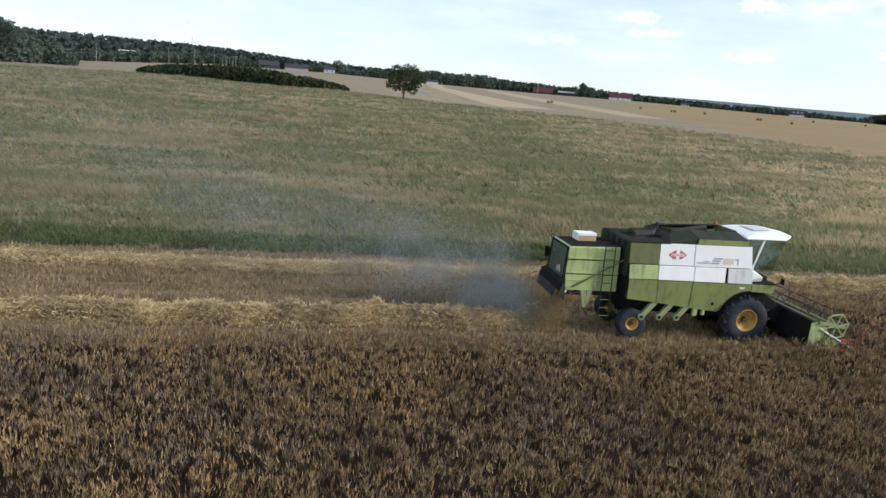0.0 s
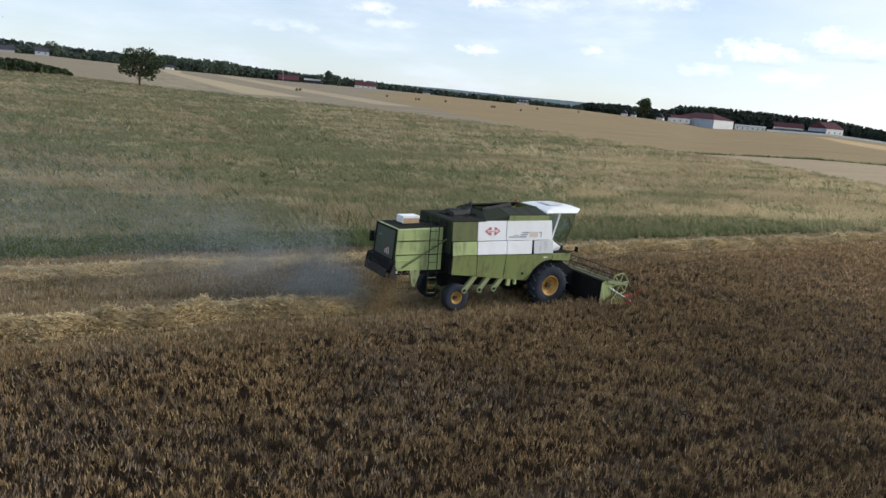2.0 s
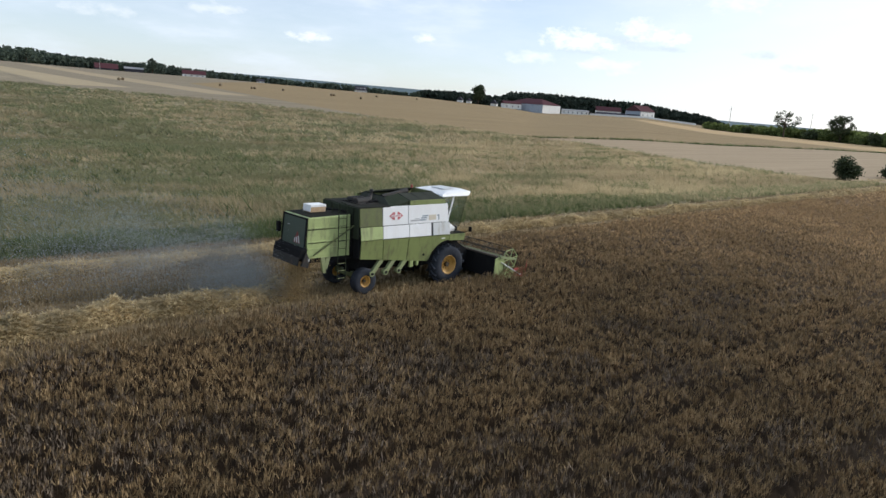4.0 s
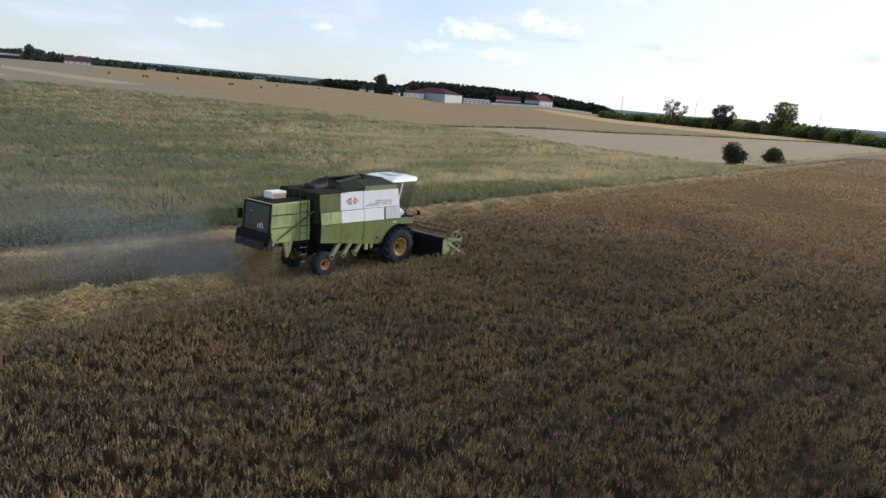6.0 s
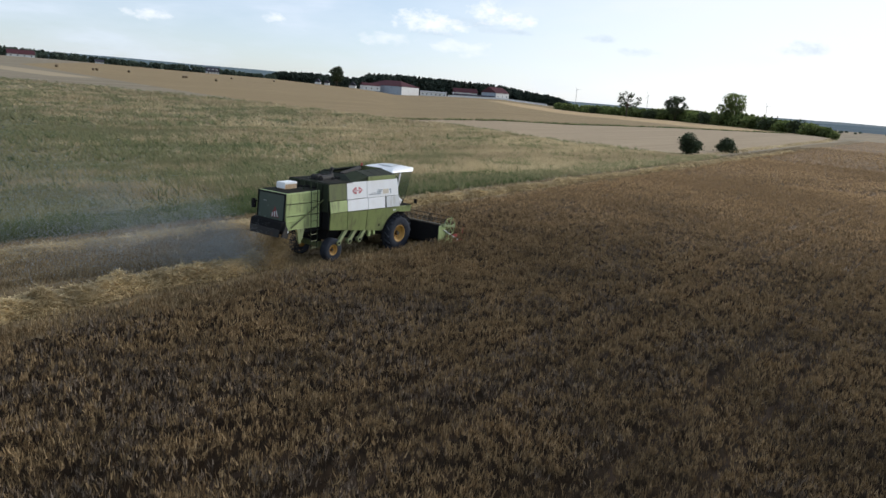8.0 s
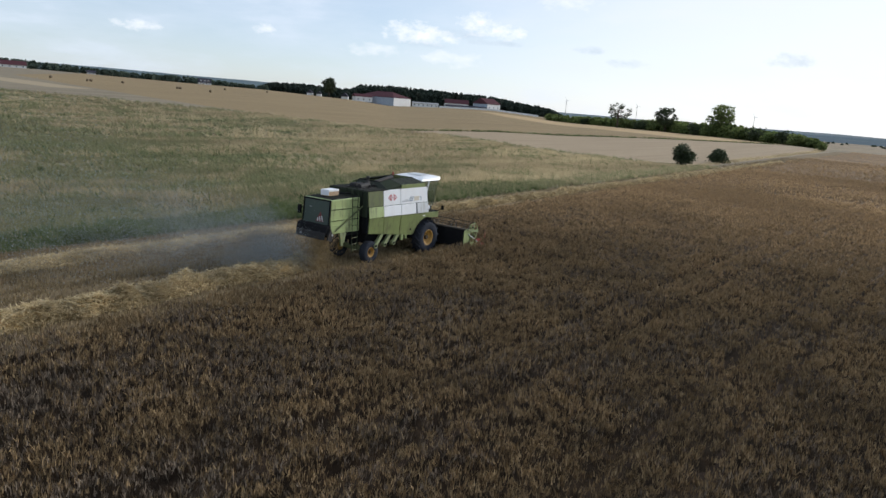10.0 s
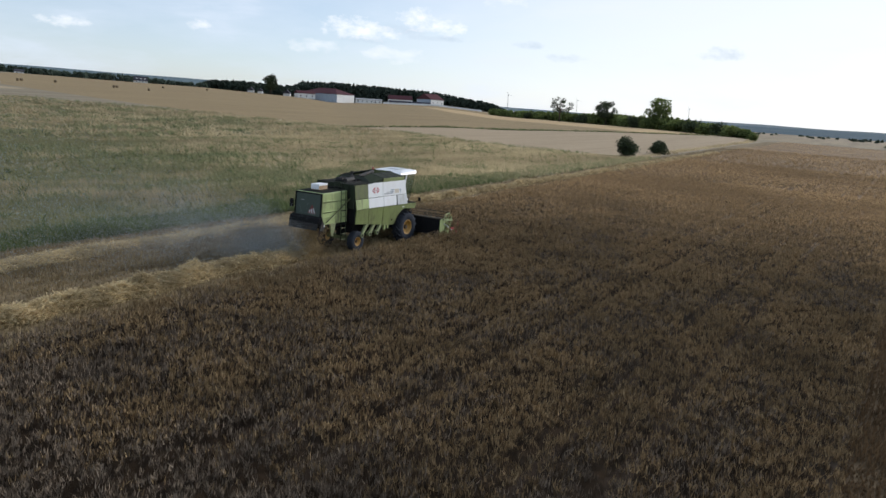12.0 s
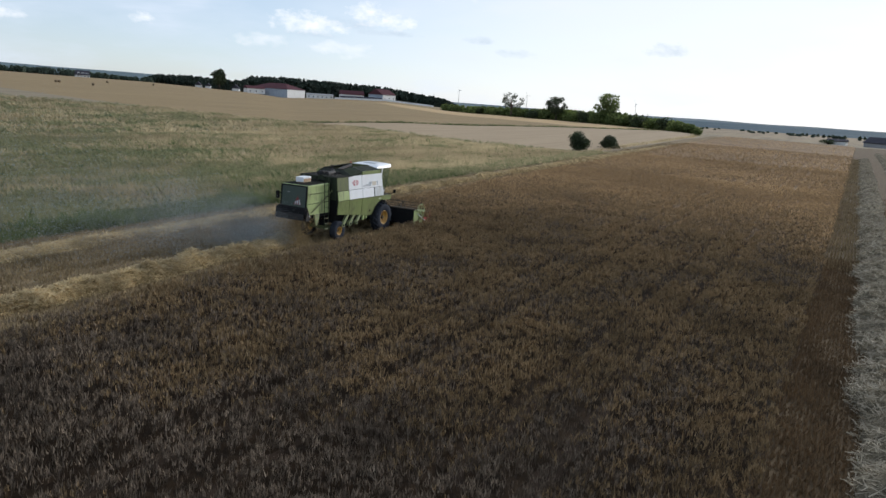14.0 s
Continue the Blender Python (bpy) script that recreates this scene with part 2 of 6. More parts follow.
M_crop = foliage("ripe_grain", (0.085, 0.05, 0.021), (0.235, 0.15, 0.066), (0.21, 0.145, 0.072), 0.8, 0.0, 0.35)
M_ear = foliage("ripe_ears", (0.20, 0.13, 0.061), (0.465, 0.33, 0.172), None, 0.8, 0.0, 0.35)
# grey-beige plants of the drifts, also used to put backlit shade into colour
M_cropgrey = foliage("grey_shade_grain", (0.045, 0.032, 0.021), (0.125, 0.092, 0.06), (0.14, 0.108, 0.074), 0.8, 0.0, 0.35)
M_eargrey = foliage("grey_shade_ears", (0.13, 0.094, 0.064), (0.32, 0.25, 0.178), None, 0.8, 0.0, 0.35)
# near-black: the shade among the stalks put into the colour
M_croptangle = surface("shaded_stem_tangle", (0.022, 0.015, 0.009), (0.050, 0.032, 0.018), 0.95, scale=2.0, worn_at=(0.4, 0.65), fine=0.5, bump=0.8, coords="Position")
# golden plants and their canopy: sunlight on the far crop put into the colour
M_cropsunlit = foliage("sunlit_gold_grain", (0.40, 0.265, 0.138), (0.64, 0.45, 0.25), None, 0.8, 0.5, 0.03)
M_cropfar = foliage("sunlit_grain_canopy", (0.26, 0.168, 0.086), (0.34, 0.228, 0.122), None, 0.9, 0.2, 0.05)
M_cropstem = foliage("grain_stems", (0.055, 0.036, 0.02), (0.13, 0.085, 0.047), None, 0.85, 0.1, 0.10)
M_stubble = foliage("stubble", (0.20, 0.15, 0.083), (0.43, 0.33, 0.185), None, 0.85, 0.1, 0.3)
M_straw = foliage("loose_straw", (0.46, 0.355, 0.185), (0.82, 0.67, 0.405), None, 0.75, 0.38, 0.6)
# beds darker than their strands, putting the dark gaps of the swath into colour
M_strawbed = surface("matted_straw", (0.20, 0.15, 0.075), (0.42, 0.325, 0.175), 0.95, scale=5.0, worn_at=(0.4, 0.62), fine=0.5, bump=0.8, coords="Position")
M_greybed = surface("matted_grey_straw", (0.11, 0.094, 0.064), (0.25, 0.215, 0.15), 0.95, scale=5.0, worn_at=(0.4, 0.62), fine=0.5, bump=0.8, coords="Position")
M_greystraw = foliage("weathered_straw", (0.25, 0.215, 0.15), (0.53, 0.465, 0.34), None, 0.8, 0.2, 0.6)
M_wild = foliage("wild_grass", (0.092, 0.12, 0.056), (0.25, 0.268, 0.14), (0.34, 0.325, 0.18), 0.8, 0.65, 0.085, (0.3, 1.0, 1.0))
M_drygrass = foliage("dry_seeding_grass", (0.36, 0.295, 0.175), (0.60, 0.50, 0.315), None, 0.8, 0.8, 0.085, (0.3, 1.0, 1.0))
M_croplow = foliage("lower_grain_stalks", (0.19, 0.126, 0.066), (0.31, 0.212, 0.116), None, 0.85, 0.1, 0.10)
M_cutstem = foliage("cut_grain_stalks", (0.11, 0.074, 0.04), (0.24, 0.16, 0.085), None, 0.85, 0.1, 0.3)
M_verge = foliage("verge_weeds", (0.065, 0.095, 0.038), (0.19, 0.23, 0.095), None, 0.7, 0.55, 0.2)
M_leaf = foliage("tree_leaves", (0.028, 0.042, 0.02), (0.076, 0.102, 0.043), None, 0.7, 0.2, 0.3)
M_leaflight = foliage("hedge_leaves", (0.07, 0.105, 0.035), (0.28, 0.34, 0.11), None, 0.7, 0.5, 0.06)
M_pine = foliage("pine_needles", (0.026, 0.04, 0.032), (0.055, 0.075, 0.052), None, 0.8, 0.2, 0.02)
# far woods: leaves paled and blued, so the colour includes the air's haze
M_wood = foliage("hazy_wood_leaves", (0.07, 0.096, 0.072), (0.118, 0.15, 0.108), None, 0.8, 0.3, 0.02)
M_ridge = foliage("hazy_ridge_leaves", (0.052, 0.072, 0.066), (0.082, 0.105, 0.09), None, 0.9, 0.2, 0.02)
# blue-grey of valley and hills is distance haze put into the base colour
M_valley = surface("hazy_valley_side", (0.04, 0.076, 0.10), (0.10, 0.145, 0.15), 0.95, scale=0.011, coords="Position", bump=0)
M_hill = surface("hazy_far_hills", (0.11, 0.15, 0.165), (0.16, 0.205, 0.205), 0.95, scale=0.012, coords="Position", bump=0)
M_dust = foliage("floating_dust", (0.31, 0.35, 0.36), (0.43, 0.465, 0.475), None, 0.95, 0.5, 0.5)
M_haze = foliage("thin_blue_dust", (0.34, 0.40, 0.43), (0.44, 0.50, 0.53), None, 0.95, 0.5, 0.5)
M_chaff = foliage("falling_chaff", (0.38, 0.26, 0.12), (0.60, 0.44, 0.22), None, 0.9, 0.3, 0.5)

# ---- mesh helpers ----
def part(name, bm, material, parent=None, label=""):
    me = bpy.data.meshes.new(name)
    bm.to_mesh(me)
    bm.free()
    me.materials.append(material)
    ob = new(name, me)
    ob.parent = parent
    return tagged(ob, label) if label else ob


def thing(name, label, category, at=(0, 0, 0), turn=0.0, group=""):
    ob = new(name)
    ob.empty_display_size = 0.2
    ob.matrix_basis = pose(*at, 0, 0, turn)
    return tagged(ob, label, category, group)


def box(x0, x1, y0, y1, z0, z1, bevel=0.0, bm=None):
    own = bmesh.new()
    v = bmesh.ops.create_cube(own, size=1.0)["verts"]
    for k in v:
        k.co = ((x0 + x1) / 2 + k.co.x * (x1 - x0), (y0 + y1) / 2 + k.co.y * (y1 - y0), (z0 + z1) / 2 + k.co.z * (z1 - z0))
    if bevel:
        bmesh.ops.bevel(own, geom=own.edges[:], offset=bevel, segments=2, profile=0.6, affect="EDGES")
    return joined(bm, own)


def joined(bm, own):
    if bm is None:
        return own
    me = bpy.data.meshes.new("join")
    own.to_mesh(me)
    own.free()
    bm.from_mesh(me)
    bpy.data.meshes.remove(me)
    return bm


def slab(points, axis, a, c, bevel=0.0, bm=None):
    """A polygon drawn in the plane across an axis (x-z for y, y-z for x, x-y for z), with thickness from a to c."""
    own = bmesh.new()
    spot = {"y": lambda p, k: (p[0], k, p[1]), "x": lambda p, k: (k, p[0], p[1]), "z": lambda p, k: (p[0], p[1], k)}[axis]
    lo, hi = [own.verts.new(spot(p, a)) for p in points], [own.verts.new(spot(p, c)) for p in points]
    n = len(points)
    own.faces.new(lo), own.faces.new(hi[::-1])
    for i in range(n):
        own.faces.new((lo[i], hi[i], hi[(i + 1) % n], lo[(i + 1) % n]))
    bmesh.ops.recalc_face_normals(own, faces=own.faces[:])
    if bevel:
        bmesh.ops.bevel(own, geom=own.edges[:], offset=bevel, segments=1, affect="EDGES")
    return joined(bm, own)


def hull(pts, bevel=0.0, bm=None):
    own = bmesh.new()
    for p in pts:
        own.verts.new(p)
    bmesh.ops.convex_hull(own, input=own.verts[:])
    if bevel:
        bmesh.ops.bevel(own, geom=own.edges[:], offset=bevel, segments=1, affect="EDGES")
    return joined(bm, own)


def rod(p0, p1, r0, r1=None, seg=8, bm=None):
    own = bmesh.new()
    p0, p1 = Vector(p0), Vector(p1)
    d = p1 - p0
    bmesh.ops.create_cone(own, cap_ends=True, segments=seg, radius1=r0, radius2=r0 if r1 is None else r1, depth=d.length)
    own.transform(Matrix.Translation((p0 + p1) / 2) @ d.to_track_quat("Z", "Y").to_matrix().to_4x4())
    return joined(bm, own)


def lathe(profile, centre, seg=36, bm=None):
    """A profile of (radius, y) turned about the y axis through the centre."""
    own = bmesh.new()
    rings = []
    for r, y in profile:
        rings.append([own.verts.new((centre[0] + r * math.cos(2 * math.pi * k / seg), centre[1] + y, centre[2] + r * math.sin(2 * math.pi * k / seg))) for k in range(seg)])
    for i, a in enumerate(rings[:-1]):
        for k in range(seg):
            own.faces.new((a[k], a[(k + 1) % seg], rings[i + 1][(k + 1) % seg], rings[i + 1][k]))
    bmesh.ops.recalc_face_normals(own, faces=own.faces[:])
    for f in own.faces:
        f.smooth = True
    return joined(bm, own)


def raw_mesh(name, verts, faces, material):
    """A mesh straight from arrays: n x 3 places, m x k corners."""
    me = bpy.data.meshes.new(name)
    verts, faces = np.asarray(verts, np.float32), np.asarray(faces, np.int32)
    me.vertices.add(len(verts))
    me.vertices.foreach_set("co", verts.ravel())
    k = faces.shape[1]
    me.loops.add(faces.size)
    me.loops.foreach_set("vertex_index", faces.ravel())
    me.polygons.add(len(faces))
    me.polygons.foreach_set("loop_start", np.arange(0, faces.size, k, dtype=np.int32))
    me.update(calc_edges=True)
    me.materials.append(material)
    return me


def sown(shape, faces, places, turns, sizes, lean=None, lean_to=None):
    """Copies of a small shape on many places, as one set of arrays. sizes: n x 3."""
    shape, n, k = np.asarray(shape, float), len(places), len(shape)
    s = shape[None] * sizes[:, None, :]
    c, q = np.cos(turns)[:, None], np.sin(turns)[:, None]
    x, y, z = s[..., 0] * c - s[..., 1] * q, s[..., 0] * q + s[..., 1] * c, s[..., 2]
    if lean is not None:
        x, y = x + z * (lean * np.cos(lean_to))[:, None], y + z * (lean * np.sin(lean_to))[:, None]
    v = np.stack([x, y, z], -1) + np.asarray(places)[:, None, :]
    f = np.asarray(faces)[None] + (np.arange(n) * k)[:, None, None]
    return v.reshape(-1, 3), f.reshape(-1, len(faces[0]))


def merged(sets):
    vs, fs, o = [], [], 0
    for v, f in sets:
        vs.append(v), fs.append(f + o)
        o += len(v)
    return np.concatenate(vs), np.concatenate(fs)


_lattice = np.random.RandomState(7).rand(64, 64)


def patchy(x, y, scale):
    """Smooth noise from 0 to 1 over the plan, at a scale in metres."""
    u, w = np.asarray(x) / scale, np.asarray(y) / scale
    i, j = np.floor(u).astype(int), np.floor(w).astype(int)
    a, c = u - i, w - j
    a, c = a * a * (3 - 2 * a), c * c * (3 - 2 * c)
    g = lambda p, q: _lattice[p % 64, q % 64]
    return (g(i, j) * (1 - a) + g(i + 1, j) * a) * (1 - c) + (g(i, j + 1) * (1 - a) + g(i + 1, j + 1) * a) * c


# ---- the lie of the land: level fields, rising gently to the far left ----
BASE_X, BASE_Y, EYE_Z = -26.0, -23.1, 7.9
RISE_AZ = [-180, -60, -30, -16, -11, -7, 2, 10, 18, 26, 35, 41, 48.4, 51, 55, 59, 63.8, 67, 72.4, 77.5, 82, 84, 94, 110, 180]
RISE_EL = [-.6, -.5, -.4, .1, .4, .68, .75, .57, .48, .48, .32, .25, -.05, -.3, -.12, -.05, -.38, -.6, -.73, -.85, -1.0, -1.2, -1.28, -1.15, -.6]
RISE_D = [600, 600, 600, 700, 750, 800, 850, 900, 900, 900, 900, 900, 900, 900, 900, 900, 850, 600, 520, 475, 415, 380, 390, 420, 600]


def land(x, y):
    x, y = np.asarray(x, float), np.asarray(y, float)
    dx, dy = x - BASE_X, y - BASE_Y
    d, az = np.hypot(dx, dy), np.degrees(np.arctan2(dx, dy))
    far = np.interp(az, RISE_AZ, RISE_D)
    top = EYE_Z + far * np.tan(np.radians(np.interp(az, RISE_AZ, RISE_EL)))
    return top * np.clip((d - 110) / (far - 110), 0, 1) ** 1.15


def polar(az, d, from_x=BASE_X):
    """A place in the plan by its bearing (degrees clockwise from +y) and distance."""
    x, y = from_x + d * math.sin(radians(az)), BASE_Y + d * math.cos(radians(az))
    return x, y


def inside(px, py, poly):
    """Signed distance to a polygon in the plan, positive within."""
    best, inn = np.full(px.shape, 1e9), np.zeros(px.shape, bool)
    for (x0, y0), (x1, y1) in zip(poly, poly[1:] + poly[:1]):
        ex, ey = x1 - x0, y1 - y0
        k = np.clip(((px - x0) * ex + (py - y0) * ey) / (ex * ex + ey * ey), 0, 1)
        best = np.minimum(best, np.hypot(px - x0 - k * ex, py - y0 - k * ey))
        if y0 != y1:
            inn ^= ((y0 > py) != (y1 > py)) & (px < ex * (py - y0) / (y1 - y0) + x0)
    return np.where(inn, best, -best)


CROP_EDGE, CUT_TO, GRASS_EDGE = -2.6, 3.6, 10.0      # y of the standing crop, of the last cut and of the wild grass


def right_edge(x):
    return -24.8 - 0.073 * (x + 8.0)


FIELDS = {
    "crop": [(2.6, CUT_TO), (365, 9), (365, right_edge(365)), (-200, right_edge(-200)), (-200, CROP_EDGE), (2.6, CROP_EDGE)],
    "grass": [(112, 10.3), (104, 22), (107, 41), (113, 58), (124, 84), (124, 100), (121, 147), (113, 182), (98, 216), (65, 262), (25, 300), (-1, 322), (-109, 385), (-184, 409), (-600, 440), (-600, 10), (-20, 10), (60, 10)],
    "dry": [(27, 15), (112, 13), (104, 22), (107, 41), (113, 58), (124, 84), (100, 90), (64, 72), (34, 50), (19, 30)],
    "pale": [(112, 13), (104, 22), (107, 41), (113, 58), (126, 101), (205, 91), (288, 74), (376, 46), (395, 24), (300, 15.5), (200, 13.5)],
    "gold": [(126, 101), (205, 91), (288, 74), (376, 46), (395, 24), (640, 140), (760, 420), (700, 640), (430, 800), (200, 480), (121, 147)],
    "strip": [(20, 305), (50, 668), (70, 820), (125, 820), (100, 716), (68, 303)],
    "bright": [(66, 297), (95, 690), (112, 820), (135, 820), (110, 690), (100, 310)],
    "lane": [(126, 288), (165, 790), (190, 790), (150, 292)],
    "sunny": [polar(58, 720), polar(62, 690), polar(66, 605), polar(72.3, 522), polar(77.4, 470), polar(83.5, 390), polar(82.5, 330), polar(77, 355), polar(72, 395), polar(66, 455), polar(60, 560)],
    "cut": [(-600, CROP_EDGE), (2.6, CROP_EDGE), (2.6, CUT_TO), (365, 9), (365, 14.5), (200, 12.5), (60, 10), (-20, 10), (-600, 10)],
    "far": [polar(63, 760), polar(75, 600), polar(84, 440), polar(96, 450), polar(118, 480), polar(118, 4600), polar(63, 4600)],
    "cutright": [(-200, right_edge(-200) + 1.6), (365, right_edge(365) + 1.6), (365, -130), (-200, -130)],
}

rings = np.concatenate([np.arange(0, 60, 1.5), np.geomspace(60, 4600, 150)])
spokes = np.radians(np.concatenate([np.arange(-40, 112, 0.75), np.arange(112, 320, 4.0)]))
rr, aa = np.meshgrid(rings[1:], spokes, indexing="ij")
gx, gy = BASE_X + rr * np.sin(aa), BASE_Y + rr * np.cos(aa)
gz = land(gx, gy)
nr, na = rr.shape
gv = np.concatenate([np.stack([gx, gy, gz], -1).reshape(-1, 3), [[BASE_X, BASE_Y, 0.0]]])
k0 = np.arange(na)
k1 = (k0 + 1) % na
quads = np.concatenate([np.stack([i * na + k0, (i + 1) * na + k0, (i + 1) * na + k1, i * na + k1], -1) for i in range(nr - 1)])
ground_mesh = raw_mesh("ground", gv, quads, None)
ground_mesh.materials.clear()
bm = bmesh.new()
bm.from_mesh(ground_mesh)
bm.verts.ensure_lookup_table()
for k in range(na):
    bm.faces.new((bm.verts[nr * na], bm.verts[k], bm.verts[(k + 1) % na]))
bmesh.ops.recalc_face_normals(bm, faces=bm.faces[:])
for f in bm.faces:
    f.smooth = True
bm.to_mesh(ground_mesh)
bm.free()
co = np.zeros(len(ground_mesh.vertices) * 3, np.float32)
ground_mesh.vertices.foreach_get("co", co)
co = co.reshape(-1, 3)
for key, poly in FIELDS.items():
    at = ground_mesh.attributes.new("in_" + key, "FLOAT", "POINT")
    at.data.foreach_set("value", np.clip(inside(co[:, 0], co[:, 1], poly), -60, 60).astype(np.float32))

M_ground, nt, b = nodes_of("farmland")
pos = nt.nodes.new("ShaderNodeNewGeometry").outputs["Position"]
fine, mid, broad = noise_node(nt, pos, 6.0, 5.0, 0.7), noise_node(nt, pos, 0.5, 5.0, 0.6), noise_node(nt, pos, 0.03, 5.0, 0.6)
lines = noise_node(nt, pos, 1.0, 4.0, 0.6, (0.02, 2.2, 1.0))
tramlines = noise_node(nt, pos, 1.0, 4.0, 0.7, (0.006, 0.42, 1.0))
drill = noise_node(nt, pos, 1.0, 3.0, 0.6, (0.008, 0.10, 1.0))


acres = noise_node(nt, pos, 1.0, 3.0, 0.7, (0.22, 0.003, 1.0))


def zone(key, soft, wobble):
    a = nt.nodes.new("ShaderNodeAttribute")
    a.attribute_name = "in_" + key
    v = math_node(nt, "ADD", a.outputs["Fac"], math_node(nt, "MULTIPLY", math_node(nt, "SUBTRACT", mid, 0.5), wobble))
    return step_node(nt, v, -soft, soft)


def toned(lo, hi, by=None):
    c = mix_node(nt, step_node(nt, by or broad, 0.3, 0.7), lo, hi)
    return mix_node(nt, 0.45, c, mix_node(nt, fine, tuple(k * 0.35 for k in lo), tuple(min(1, k * 1.6) for k in hi)))


col = toned((0.18, 0.147, 0.10), (0.28, 0.232, 0.158), drill)
col = mix_node(nt, zone("far", 30.0, 20.0), col, toned((0.17, 0.138, 0.092), (0.31, 0.245, 0.16), drill))
col = mix_node(nt, zone("gold", 1.5, 2.0), col, toned((0.172, 0.124, 0.067), (0.325, 0.238, 0.126), tramlines))
# sunlit band before the hedgerow, its light painted as brighter ground
col = mix_node(nt, zone("sunny", 6.0, 20.0), col, toned((0.38, 0.265, 0.135), (0.52, 0.375, 0.205), drill))
col = mix_node(nt, zone("pale", 0.8, 1.5), col, toned((0.265, 0.20, 0.126), (0.405, 0.312, 0.203), tramlines))
col = mix_node(nt, zone("strip", 2.0, 2.0), col, toned((0.15, 0.125, 0.085), (0.33, 0.275, 0.185), acres))
col = mix_node(nt, zone("bright", 2.0, 2.0), col, toned((0.36, 0.29, 0.18), (0.41, 0.33, 0.21)))
col = mix_node(nt, zone("lane", 2.0, 2.0), col, toned((0.34, 0.27, 0.17), (0.39, 0.31, 0.20)))
wild = mix_node(nt, step_node(nt, math_node(nt, "ADD", math_node(nt, "MULTIPLY", mid, 0.4), math_node(nt, "MULTIPLY", broad, 0.7)), 0.42, 0.68), toned((0.065, 0.085, 0.034), (0.105, 0.12, 0.05), mid), toned((0.24, 0.195, 0.115), (0.33, 0.265, 0.16), mid))
col = mix_node(nt, zone("grass", 6.0, 16.0), col, wild)
col = mix_node(nt, math_node(nt, "MULTIPLY", zone("dry", 9.0, 22.0), 0.9), col, toned((0.34, 0.275, 0.165), (0.46, 0.37, 0.225), mid))
col = mix_node(nt, zone("cut", 0.25, 0.5), col, toned((0.11, 0.081, 0.047), (0.24, 0.178, 0.10), lines))
col = mix_node(nt, zone("cutright", 0.25, 0.5), col, toned((0.072, 0.051, 0.030), (0.125, 0.089, 0.051), mid))
# ground under the standing crop, far darker than the cut ground
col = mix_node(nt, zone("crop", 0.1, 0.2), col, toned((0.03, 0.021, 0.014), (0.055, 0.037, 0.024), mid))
nt.links.new(col, b.inputs["Base Color"])
b.inputs["Roughness"].default_value = 0.95
b.inputs["Specular IOR Level"].default_value = 0.1
nt.links.new(bump_node(nt, fine, 0.5, 0.08), b.inputs["Normal"])
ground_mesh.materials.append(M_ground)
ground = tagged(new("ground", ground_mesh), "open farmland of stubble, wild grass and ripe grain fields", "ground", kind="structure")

# ---- the combine harvester: front axle at x = 0, heading along +x ----
harv = thing("combine_harvester", "weathered green and white combine harvester cutting ripe grain", "combine harvester")
SIDE = 1.3


def panel(name, pts, material, y0=-SIDE, y1=-SIDE + 0.05, label="", parent=None):
    bank = {"upper_panel": UPPER, "middle_panel": MIDDLE, "skirt_panel": SKIRT}[name]
    return part(name, banked(slab(pts, "y", y0, y1, 0.012), 1 if y0 < 0 else -1, *bank), material, parent or harv, label)


def banked(bm, flip, z_ref, slope, out=0.0):
    """Leans a flank: moves it outwards by out, and by slope for each metre above z_ref."""
    for v in bm.verts:
        v.co.y -= flip * (out + slope * (v.co.z - z_ref))
    return bm


UPPER, MIDDLE, SKIRT = (2.83, -0.08, 0.0), (2.81, -0.12, 0.004), (2.26, 0.10, 0.03)


